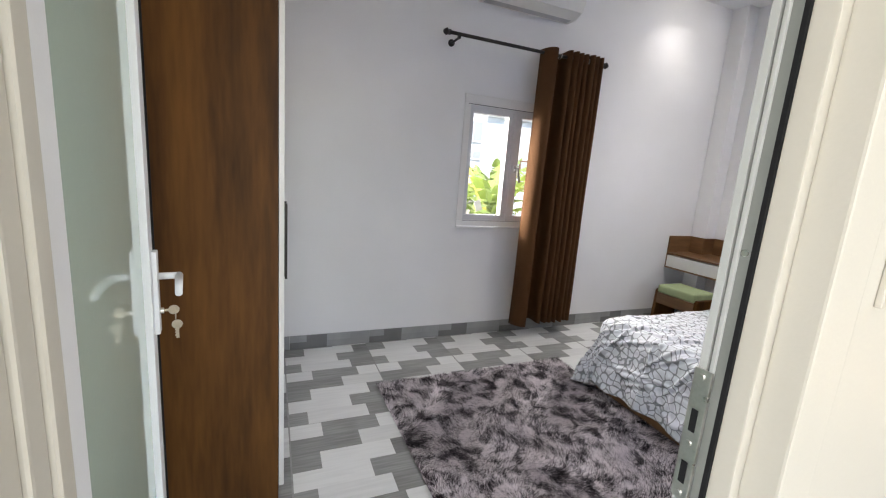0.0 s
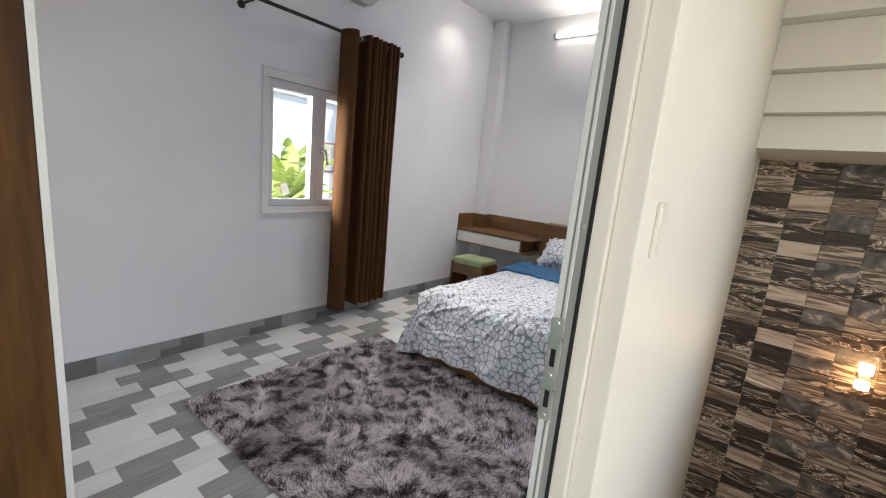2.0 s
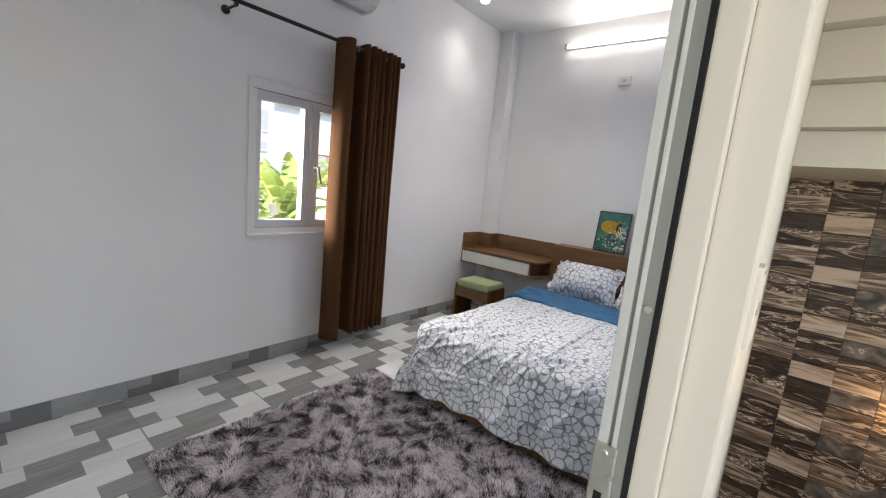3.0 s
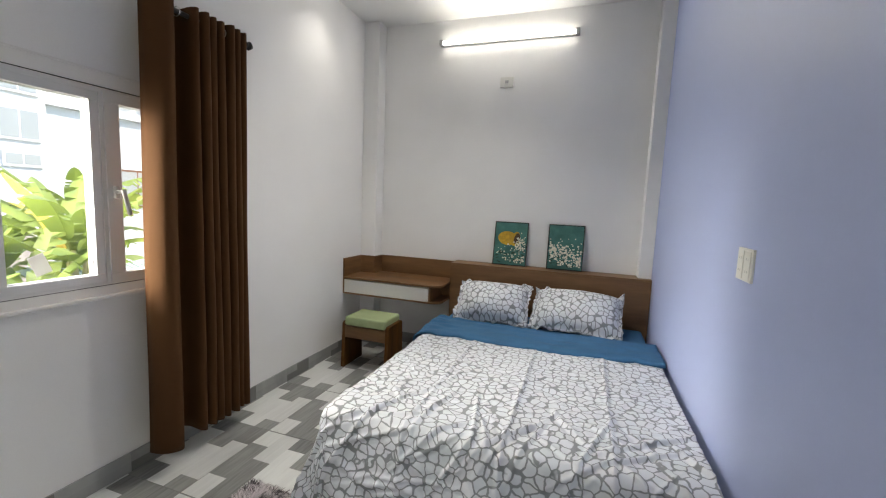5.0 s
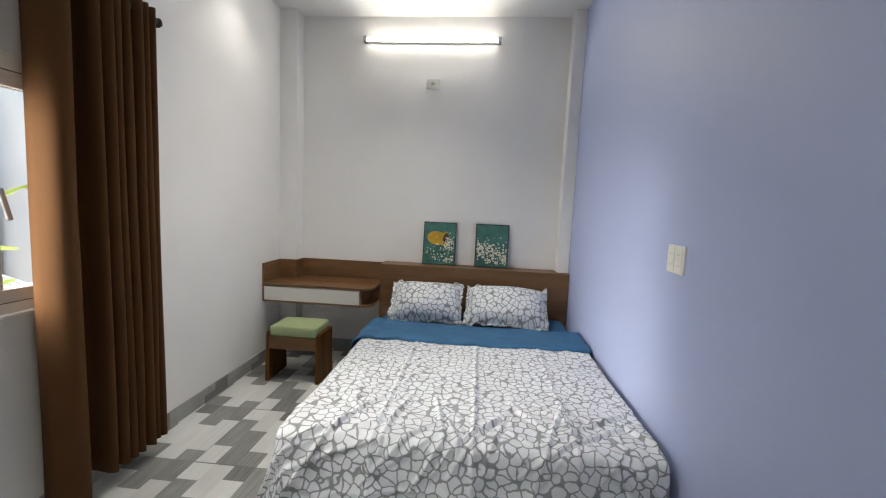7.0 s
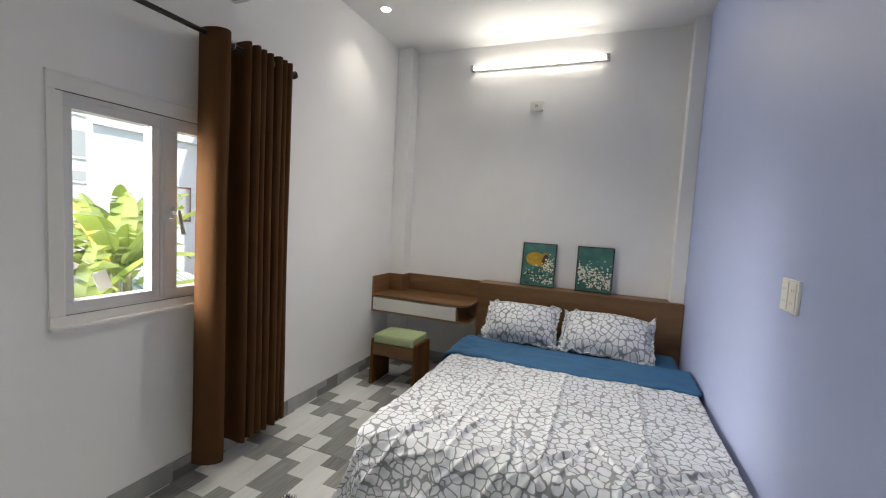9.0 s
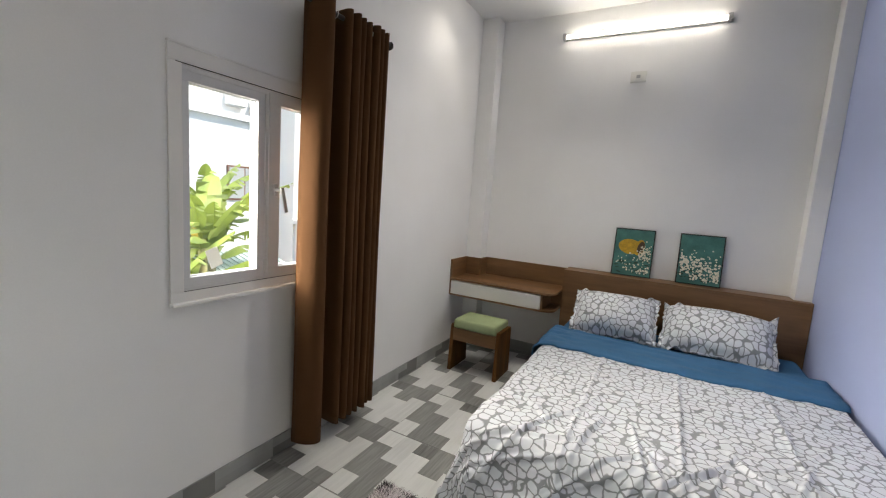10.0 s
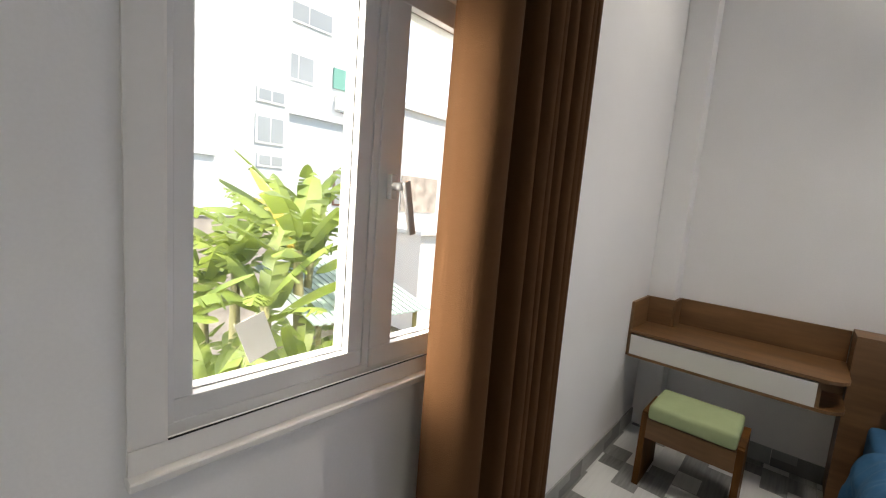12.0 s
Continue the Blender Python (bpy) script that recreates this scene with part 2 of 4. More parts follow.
def part(name, bm, material, parent, label="", smooth=False, kind=""):
    """One mesh object under a thing or part; bm is in the world's metres."""
    base = PLACES[parent]
    bm.transform(Matrix.Translation(-base))
    ob = new(name, mesh_of(name, bm, material, smooth))
    ob.parent = parent
    PLACES[ob] = base
    return tagged(ob, label, "", "", kind)


def solid(name, bm, material, label="", category="", group="", kind="", smooth=False, at=None):
    """A thing or piece of the setting that is one mesh, with its origin at its base."""
    if at is None:
        at = (0, 0, 0)
    bm.transform(Matrix.Translation(-Vector(at)))
    ob = new(name, mesh_of(name, bm, material, smooth))
    ob.location = at
    PLACES[ob] = Vector(at)
    return tagged(ob, label, category, group, kind)


B = bmesh.new

# ---- plan ----
XW, XE, YS, YN, TOP = -0.40, 4.545, 0.785, 3.507, 3.19
HALL_Y = 0.71
DOOR_L, DOOR_R, DOOR_TOP = -0.115, 0.88, 2.16
WIN = (1.60, 2.48, 1.00, 1.945)

# ---- setting: bedroom ----
bm = B()
box(bm, XW - 0.2, WIN[0], YN, YN + 0.2, -0.1, TOP)
box(bm, WIN[1], XE + 0.2, YN, YN + 0.2, -0.1, TOP)
box(bm, WIN[0], WIN[1], YN, YN + 0.2, -0.1, WIN[2])
box(bm, WIN[0], WIN[1], YN, YN + 0.2, WIN[3], TOP)
solid("wall_north", bm, WALL_WHITE, "white painted wall with the bedroom window", "wall", kind="structure")
solid("wall_east", box(B(), XE, XE + 0.2, YS - 0.05, YN, -0.1, TOP), WALL_WHITE, "white painted wall behind the bed", "wall", kind="structure")
solid("wall_west", box(B(), XW - 0.2, XW, HALL_Y + 0.1, YN, -0.1, TOP), WALL_WHITE, "white painted wall behind the wardrobe", "wall", kind="structure")
bm = B()
box(bm, XW, DOOR_L, YS - 0.05, YS, -0.1, TOP)
box(bm, DOOR_R, XE, YS - 0.05, YS, -0.1, TOP)
box(bm, DOOR_L, DOOR_R, YS - 0.05, YS, DOOR_TOP, TOP)
solid("wall_south", bm, WALL_BLUE, "periwinkle blue painted wall beside the bed", "wall", kind="structure")
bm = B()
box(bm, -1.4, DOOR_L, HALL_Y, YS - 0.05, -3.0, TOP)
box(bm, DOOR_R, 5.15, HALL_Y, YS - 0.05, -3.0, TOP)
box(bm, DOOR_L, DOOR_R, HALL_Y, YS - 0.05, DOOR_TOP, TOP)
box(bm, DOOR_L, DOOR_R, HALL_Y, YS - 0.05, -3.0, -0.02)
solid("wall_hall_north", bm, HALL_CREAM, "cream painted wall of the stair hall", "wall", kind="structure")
solid("ceiling", box(B(), XW - 0.2, XE + 0.2, YS - 0.05, YN + 0.2, TOP, TOP + 0.15), CEIL, "flat white bedroom ceiling", "ceiling", kind="structure")
solid("pillar_1", box(B(), 4.395, XE, 3.345, YN, 0.0, TOP, 0.006), WALL_WHITE, "white plastered corner pillar beside the desk", "pillar", kind="structure")
solid("pillar_2", box(B(), 4.40, XE, YS, 0.885, 0.0, TOP, 0.006), WALL_WHITE, "white plastered corner pillar beside the blue wall", "pillar", kind="structure")

# ---- setting: stair hall ----
# unseen opening in the west wall, made up to go with the fill lamp
bm = B()
for a in ((-1.6, HALL_Y, -3.0, 0.75), (-1.6, HALL_Y, 2.45, TOP), (-1.6, -1.2, 0.75, 2.45), (0.5, HALL_Y, 0.75, 2.45)):
    box(bm, -1.55, -1.4, *a)
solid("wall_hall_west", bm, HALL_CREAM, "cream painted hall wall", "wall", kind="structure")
# long unseen opening in the south wall, also made up for its fill
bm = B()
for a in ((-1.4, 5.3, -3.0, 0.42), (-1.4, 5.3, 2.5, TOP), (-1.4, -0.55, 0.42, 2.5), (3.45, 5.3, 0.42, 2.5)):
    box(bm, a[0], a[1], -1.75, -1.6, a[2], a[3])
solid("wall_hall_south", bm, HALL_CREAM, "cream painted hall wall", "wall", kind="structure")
solid("ceiling_hall", box(B(), -1.4, 5.3, -1.6, HALL_Y, TOP, TOP + 0.15), CEIL, "white stair hall ceiling", "ceiling", kind="structure")
solid("floor_hall", box(B(), -1.4, 1.15, -1.6, HALL_Y, -0.2, -0.004), TILE_WHITE, "pale tiled landing floor", "floor", kind="structure")
solid("floor_stairwell", box(B(), 1.15, 5.3, -1.6, HALL_Y, -3.1, -3.0), TILE_WHITE, "pale tiled floor at the foot of the stairwell", "floor", kind="structure")
solid("stairwell_end", box(B(), 1.13, 1.15, -1.6, HALL_Y, -3.0, -0.2), HALL_CREAM, "cream wall under the landing", "wall", kind="structure")
soffit = thing("stair_soffit", (4.5, -0.5, 2.2), "cream stepped underside of the upper stair flight", "soffit", kind="structure")
part("step", box(B(), 4.05, 5.15, -1.6, HALL_Y, 1.80, 2.04, 0.004), HALL_CREAM, soffit)
part("step", box(B(), 3.92, 5.15, -1.6, HALL_Y, 2.042, 2.31, 0.004), HALL_CREAM, soffit)
part("step", box(B(), 3.79, 5.15, -1.6, HALL_Y, 2.312, 2.60, 0.004), HALL_CREAM, soffit)
part("step", box(B(), 3.66, 5.15, -1.6, HALL_Y, 2.602, TOP - 0.002, 0.004), HALL_CREAM, soffit)

# ---- door ----
door = thing("door_1", (-0.05, 0.79, 0), "open white aluminium door with frosted green glass", "door", kind="structure")


def door_frame():
    """Plain extruded jamb behind the raised ribs."""
    bm = B()
    box(bm, 0.80, DOOR_R, 0.797, 0.834, 0, DOOR_TOP, 0.002)
    return bm


jamb = part("jamb", door_frame(), ALU_GREY, door, "grey aluminium door jamb")
for y0, y1 in ((0.812, 0.818), (0.823, 0.836)):
    part("rib", box(B(), 0.794, 0.80, y0, y1, 0, DOOR_TOP - 0.05, 0.001), ALU_PALE, jamb, "pale raised rib")
bm = B()
box(bm, DOOR_L, -0.056, 0.797, 0.86, 0, DOOR_TOP, 0.003)
box(bm, DOOR_L, -0.050, 0.862, 0.895, 0, DOOR_TOP, 0.004)
box(bm, DOOR_L, -0.044, 0.897, 0.928, 0, DOOR_TOP, 0.006, 3)
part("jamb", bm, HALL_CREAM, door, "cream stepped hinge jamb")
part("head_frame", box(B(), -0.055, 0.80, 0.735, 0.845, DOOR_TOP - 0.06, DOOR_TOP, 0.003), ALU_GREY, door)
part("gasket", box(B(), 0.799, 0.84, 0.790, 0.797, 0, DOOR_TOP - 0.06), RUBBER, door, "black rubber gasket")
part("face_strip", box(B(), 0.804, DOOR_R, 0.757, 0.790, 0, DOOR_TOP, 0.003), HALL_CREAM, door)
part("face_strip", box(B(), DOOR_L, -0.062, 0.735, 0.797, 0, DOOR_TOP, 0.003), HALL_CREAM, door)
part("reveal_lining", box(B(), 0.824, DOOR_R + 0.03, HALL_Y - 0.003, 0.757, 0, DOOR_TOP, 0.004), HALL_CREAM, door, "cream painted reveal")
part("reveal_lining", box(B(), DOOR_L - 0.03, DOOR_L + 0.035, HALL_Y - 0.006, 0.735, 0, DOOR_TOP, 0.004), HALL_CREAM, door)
bm = B()
box(bm, 0.789, 0.7945, 0.808, 0.838, 0.880, 1.115, 0.002)
strike = part("strike_plate", bm, STEEL, jamb, "worn steel strike plate")
for z in (0.925, 1.02):
    part("bolt_hole", box(B(), 0.7878, 0.7890, 0.818, 0.829, z - 0.014, z + 0.026, 0.0005), RUBBER, jamb)
for z in (0.892, 0.985, 1.103):
    part("screw", tube(B(), (0.789, 0.824, z), (0.786, 0.824, z), 0.005, 10), STEEL, jamb)
part("screw", tube(B(), (0.7995, 0.804, 1.31), (0.796, 0.804, 1.31), 0.005, 10), STEEL, jamb)

LEAF_A, LEAF_B = Vector((-0.058, 0.935, 0)), Vector((-0.135, 1.68, 0))
leaf_angle = math.degrees(math.atan2(LEAF_B.y - LEAF_A.y, LEAF_B.x - LEAF_A.x))
leaf_m = pose(LEAF_A.x, LEAF_A.y, 0, 0, 0, leaf_angle)
LW, LH = (LEAF_B - LEAF_A).length, DOOR_TOP - 0.07


def leaf_part(name, bm, material, parent, label="", smooth=False):
    bm.transform(leaf_m)
    return part(name, bm, material, parent, label, smooth)


bm = B()
box(bm, 0, 0.09, 0, 0.045, 0.01, LH, 0.003)
box(bm, LW - 0.075, LW, 0, 0.045, 0.01, LH, 0.003)
box(bm, 0.09, LW - 0.075, 0, 0.045, 0.01, 0.11, 0.003)
box(bm, 0.09, LW - 0.075, 0, 0.045, LH - 0.08, LH, 0.003)
leaf = leaf_part("leaf", bm, ALU_WHITE, door, "white aluminium leaf frame")
leaf_part("glass_panel", box(B(), 0.088, LW - 0.073, 0.016, 0.028, 0.108, LH - 0.078), FROSTED, leaf, "frosted green glass")
leaf_part("edge_gasket", box(B(), LW - 0.004, LW + 0.003, -0.003, 0.008, 0.01, LH), RUBBER, leaf)
for side in (-1, 1):
    y0 = -0.0 if side < 0 else 0.045
    bm = B()
    box(bm, LW - 0.055, LW - 0.022, min(y0, y0 + side * 0.012), max(y0, y0 + side * 0.012), 0.925, 1.145, 0.004, 3)
    leaf_part("handle_plate", bm, ALU_WHITE, leaf, "white handle plate")
    bm = B()
    yh = y0 + side * 0.012
    tube(bm, (LW - 0.038, yh, 1.078), (LW - 0.038, yh + side * 0.045, 1.078), 0.009, 14)
    bmesh.ops.create_uvsphere(bm, u_segments=12, v_segments=8, radius=0.0095, matrix=Matrix.Translation((LW - 0.038, yh + side * 0.045, 1.078)))
    tube(bm, (LW - 0.038, yh + side * 0.045, 1.078), (LW - 0.15, yh + side * 0.052, 1.062), 0.0095, 14, 0.008)
    leaf_part("lever", bm, ALU_WHITE, leaf, "white lever handle", True)
KEY_METAL = mat("dull_nickel", (0.34, 0.30, 0.24), 0.35, 0.1, 25, 0.03, 200, metal=1.0)


def key_shape(bow_z, blade_z, y):
    """A flat key: a round bow with a hole's rim, and a notched blade."""
    bm = B()
    tube(bm, (LW - 0.0395, y, bow_z), (LW - 0.0375, y, bow_z), 0.0125, 20)
    low, high = min(bow_z, blade_z), max(bow_z, blade_z)
    box(bm, LW - 0.0395, LW - 0.0375, y - 0.0035, y + 0.0035, low, high, 0.0005)
    for k in range(3):
        z = low + 0.006 + 0.008 * k
        box(bm, LW - 0.0393, LW - 0.0377, y + 0.0035, y + 0.0055, z, z + 0.004)
    return bm


bm = B()
tube(bm, (LW - 0.038, -0.012, 0.985), (LW - 0.038, -0.020, 0.985), 0.008, 16)
leaf_part("lock_cylinder", bm, STEEL, leaf, "steel lock cylinder")
bm = B()
tube(bm, (LW - 0.0395, -0.042, 0.985), (LW - 0.0375, -0.042, 0.985), 0.0125, 20)
box(bm, LW - 0.0395, LW - 0.0375, -0.040, -0.018, 0.982, 0.988, 0.0005)
leaf_part("key", bm, KEY_METAL, leaf, "dull steel key in the lock")
bm = B()
bmesh.ops.create_circle(bm, segments=20, radius=0.011, matrix=Matrix.Translation((LW - 0.036, -0.046, 0.966)) @ Matrix.Rotation(math.pi / 2, 4, "X"))
hoop = bmesh.ops.extrude_edge_only(bm, edges=bm.edges[:])
bmesh.ops.translate(bm, verts=[v for v in hoop["geom"] if isinstance(v, bmesh.types.BMVert)], vec=(0, 0.0015, 0))
leaf_part("key_ring", bm, KEY_METAL, leaf, "thin split ring")
leaf_part("key", key_shape(0.944, 0.905, -0.048), KEY_METAL, leaf, "spare dull steel key hanging on the ring")
leaf_part("groove", box(B(), LW - 0.018, LW - 0.011, -0.0015, 0.001, 0.012, LH - 0.002), RUBBER, leaf, "dark groove along the closing stile")

# ---- window ----
win = thing("window_1", (2.04, YN, 0.96), "white aluminium casement window with two panes", "window", kind="structure")
bm = B()
X0, X1, Z0, Z1 = 1.55, 2.53, 0.957, 2.008
for a in ((X0, X1, Z0, Z0 + 0.055), (X0, X1, Z1 - 0.066, Z1), (X0, X0 + 0.055, Z0 + 0.055, Z1 - 0.066), (X1 - 0.055, X1, Z0 + 0.055, Z1 - 0.066)):
    box(bm, a[0], a[1], YN - 0.012, YN, a[2], a[3], 0.005)
part("window_surround", bm, TRIM_WHITE, win, "white plaster window surround")
part("window_sill", box(B(), X0 - 0.003, X1 + 0.003, YN - 0.034, YN, Z0 - 0.003, Z0 + 0.013, 0.006, 3), TRIM_WHITE, win, "narrow cream plaster sill")
part("drip_lip", box(B(), X0 - 0.002, X1 + 0.002, YN - 0.019, YN, Z1 - 0.002, Z1 + 0.006, 0.003), TRIM_WHITE, win)
# black strips paint the shaded gap between surround and frame
bm = B()
for a in ((X0 + 0.030, X1 - 0.055, Z1 - 0.069, Z1 - 0.066), (X0 + 0.055, X1 - 0.055, Z0 + 0.055, Z0 + 0.0565)):
    box(bm, a[0], a[1], YN - 0.0125, YN - 0.008, a[2], a[3])
part("seal", bm, RUBBER, win, "thin black strip painting the gap's shade along the frame")
bm = B()
for a in ((WIN[0], WIN[1], WIN[2], WIN[2] + 0.022), (WIN[0], WIN[1], WIN[3] - 0.022, WIN[3]), (WIN[0], WIN[0] + 0.022, WIN[2] + 0.022, WIN[3] - 0.022), (WIN[1] - 0.022, WIN[1], WIN[2] + 0.022, WIN[3] - 0.022), (2.018, 2.036, WIN[2] + 0.022, WIN[3] - 0.022)):
    box(bm, a[0], a[1], YN + 0.020, YN + 0.09, a[2], a[3], 0.002)
part("window_frame", bm, ALU_WINDOW, win)
for x0, x1, y in ((1.612, 2.018, YN + 0.024), (2.036, 2.466, YN + 0.016)):
    bm = B()
    z0, z1, w = WIN[2] + 0.012, WIN[3] - 0.012, 0.04 if x0 < 2 else 0.068
    for a in ((x0, x1, z0, z0 + 0.05), (x0, x1, z1 - 0.05, z1), (x0, x0 + w, z0 + 0.05, z1 - 0.05), (x1 - w, x1, z0 + 0.05, z1 - 0.05)):
        box(bm, a[0], a[1], y, y + 0.062, a[2], a[3], 0.004)
    sash = part("sash", bm, ALU_WINDOW, win)
    pane = part("pane", box(B(), x0 + w - 0.004, x1 - w + 0.004, y + 0.030, y + 0.035, z0 + 0.046, z1 - 0.046), GLASS, sash, "clear glass pane")
    pane.visible_shadow = False
    bm = B()
    g = 0.003
    for a in ((x0 + w, x1 - w, z0 + 0.05, z0 + 0.05 + g), (x0 + w, x1 - w, z1 - 0.05 - g, z1 - 0.05), (x0 + w, x0 + w + g, z0 + 0.056, z1 - 0.056), (x1 - w - g, x1 - w, z0 + 0.056, z1 - 0.056)):
        box(bm, a[0], a[1], y + 0.022, y + 0.030, a[2], a[3])
    part("glazing_gasket", bm, PLASTIC_GREY, sash)
bm = B()
box(bm, 2.060, 2.080, YN - 0.002, YN + 0.016, 1.430, 1.490, 0.004, 3)
tube(bm, (2.07, YN, 1.462), (2.07, YN - 0.036, 1.462), 0.010, 14)
lever = box(B(), -0.010, 0.010, -0.006, 0.006, -0.115, 0.014, 0.005, 3)
lever.transform(pose(2.074, YN - 0.040, 1.462, 0, -13, 0))
handle = part("window_handle", bm, PLASTIC_GREY, win, "grey casement handle", True)
part("lever", lever, PLASTIC_GREY, handle, "grey lever slanting down", True)
bm = B()
box(bm, -0.03, 0.03, 0, 0.001, -0.045, 0.045)
bm.transform(pose(1.775, YN + 0.0515, 1.135, 0, -20, 0))
part("sticker", bm, STICKER, win, "pale label stuck on the pane")

# ---- curtain ----
rod = thing("curtain_rod", (2.03, 3.36, 2.378), "black metal curtain rod with finials", "curtain rod")
part("pole", tube(B(), (1.33, 3.362, 2.378), (2.735, 3.362, 2.378), 0.0125, 16), BLACK_METAL, rod, smooth=True)
for x, s in ((1.33, -1), (2.735, 1)):
    bm = B()
    tube(bm, (x, 3.362, 2.378), (x + s * 0.012, 3.362, 2.378), 0.019, 16)
    tube(bm, (x + s * 0.012, 3.362, 2.378), (x + s * 0.03, 3.362, 2.378), 0.013, 16, 0.026)
    tube(bm, (x + s * 0.03, 3.362, 2.378), (x + s * 0.052, 3.362, 2.378), 0.026, 16, 0.012)
    part("finial", bm, BLACK_METAL, rod)
for x in (1.40, 2.722):
    bm = B()
    tube(bm, (x, YN, 2.352), (x, YN - 0.006, 2.352), 0.026, 16)
    tube(bm, (x, YN - 0.006, 2.352), (x, 3.362, 2.352), 0.008, 10)
    box(bm, x - 0.008, x + 0.008, 3.345, 3.379, 2.345, 2.368, 0.003)
    part("bracket", bm, BLACK_METAL, rod)



def curtain_path():
    """Plan of the gathered cloth: one broad leading fold, a deep pocket, then tight pleats set back."""
    pts = []
    for i in range(14):
        a = math.pi * i / 16
        pts.append((2.13 + 0.058 * (1 - math.cos(a)), 3.405 - 0.130 * math.sin(a) ** 0.7))
    pts += [(2.243, 3.33), (2.247, 3.38), (2.252, 3.43), (2.264, 3.468), (2.300, 3.474), (2.336, 3.466)]
    x = 2.345
    for k in range(7):
        w = 0.0575 - 0.001 * k
        for i in range(0, 14):
            a = 2 * math.pi * i / 14
            pts.append((x + w * (i / 14) + 0.010 * math.sin(a * 2), 3.392 + 0.080 * math.cos(a) - 0.008 * math.sin(k * 1.9)))
        x += w
    return pts


bm = B()
cp = curtain_path()
zs = [0.122 + (2.425 - 0.122) * i / 30 for i in range(31)]
rows = []
uvl = bm.loops.layers.uv.new("UVMap")
for iz, z in enumerate(zs):
    h = (z - 0.105) / 2.32
    row = []
    for i, (x, y) in enumerate(cp):
        f = i / (len(cp) - 1)
        spread = 1 + 0.12 * (1 - h) * (0.5 - f) * 0.6
        dx = 0.010 * noise.noise(Vector((f * 7, z * 0.9, 3))) * (1 - h * 0.7) + (-0.03 * (1 - h) * (1 - f) ** 3)
        dy = 0.014 * noise.noise(Vector((f * 9, z * 1.1, 8))) * (1 - h * 0.6) - 0.02 * (1 - h) * (1 - f)
        row.append(bm.verts.new((x * spread + (1 - spread) * 2.45 + dx, min(y + dy, YN - 0.02), z + 0.006 * math.sin(f * 40) * (iz == 0) - (0.018 * h if i < 17 else 0))))
    rows.append(row)
for a, b in zip(rows, rows[1:]):
    for i in range(len(a) - 1):
        bm.faces.new((a[i], a[i + 1], b[i + 1], b[i]))
curtain = thing("curtain", (2.45, 3.36, 0.1), "drawn-back dark brown pleated floor-length curtain", "curtain")
cl = part("cloth", bm, CURTAIN, curtain, smooth=True)
sol = cl.modifiers.new("thickness", "SOLIDIFY")
sol.thickness = 0.004
for k in range(7):
    x = 2.22 + k * 0.07
    bm = B()
    bmesh.ops.create_circle(bm, segments=16, radius=0.024, matrix=pose(x, 3.362, 2.378, 0, 90, 0))
    ring = bmesh.ops.extrude_edge_only(bm, edges=bm.edges[:])
    vs = [v for v in ring["geom"] if isinstance(v, bmesh.types.BMVert)]
    bmesh.ops.translate(bm, verts=vs, vec=(0.006, 0, 0))
    part("eyelet", bm, STEEL, curtain)

# ---- air conditioner ----
ac = thing("air_conditioner", (2.015, YN, 2.68), "white split air conditioner mounted high on the wall", "air conditioner")
bm = B()
prof = [(0, 0.0), (-0.10, 0.0), (-0.175, 0.035), (-0.205, 0.10), (-0.205, 0.24), (-0.19, 0.275), (-0.15, 0.29), (0, 0.29)]
va = [bm.verts.new((1.59, YN + y, 2.68 + z)) for y, z in prof]
vb = [bm.verts.new((2.44, YN + y, 2.68 + z)) for y, z in prof]
bm.faces.new(va)
bm.faces.new(list(reversed(vb)))
for i in range(len(prof)):
    j = (i + 1) % len(prof)
    bm.faces.new((va[j], va[i], vb[i], vb[j]))
bmesh.ops.recalc_face_normals(bm, faces=bm.faces)
bmesh.ops.bevel(bm, geom=[e for e in bm.edges if abs(e.verts[0].co.x - e.verts[1].co.x) < 1e-4], offset=0.008, segments=2, affect="EDGES")
part("body", bm, PLASTIC, ac)
bm = B()
box(bm, -0.40, 0.40, -0.045, 0.045, -0.004, 0.004, 0.003)
bm.transform(pose(2.015, YN - 0.14, 2.694, -25, 0, 0))
part("louvre", bm, PLASTIC, ac)
part("outlet_slot", box(B(), 1.63, 2.40, YN - 0.10, YN - 0.02, 2.677, 2.680), PLASTIC_GREY, ac)

# ---- wardrobe ----
wd = thing("wardrobe", (-0.10, 2.75, 0), "walnut laminate wardrobe with white doors", "wardrobe")
bm = B()
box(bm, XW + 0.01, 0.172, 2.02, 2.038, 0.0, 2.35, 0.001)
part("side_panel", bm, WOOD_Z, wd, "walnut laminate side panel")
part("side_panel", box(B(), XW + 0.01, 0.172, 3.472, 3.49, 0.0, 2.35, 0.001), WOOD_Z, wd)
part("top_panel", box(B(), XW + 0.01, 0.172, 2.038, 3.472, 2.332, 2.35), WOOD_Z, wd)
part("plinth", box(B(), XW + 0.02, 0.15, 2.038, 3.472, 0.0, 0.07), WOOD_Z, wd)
part("back_panel", box(B(), XW + 0.004, XW + 0.012, 2.038, 3.472, 0.07, 2.332), LAMINATE_WHITE, wd)
for k in range(3):
    y0 = 2.021 + k * 0.4897
    d = part("door", box(B(), 0.174, 0.193, y0, y0 + 0.486, 0.075, 2.349, 0.0015), LAMINATE_WHITE, wd, "white laminate door")
    yh = y0 + (0.055 if k == 1 else 0.43)
    bm = B()
    box(bm, 0.205, 0.217, yh - 0.006, yh + 0.006, 0.84, 1.20, 0.003)
    for z in (0.855, 1.173):
        box(bm, 0.193, 0.207, yh - 0.006, yh + 0.006, z, z + 0.012)
    part("handle", bm, BLACK_METAL, d, "black bar handle")

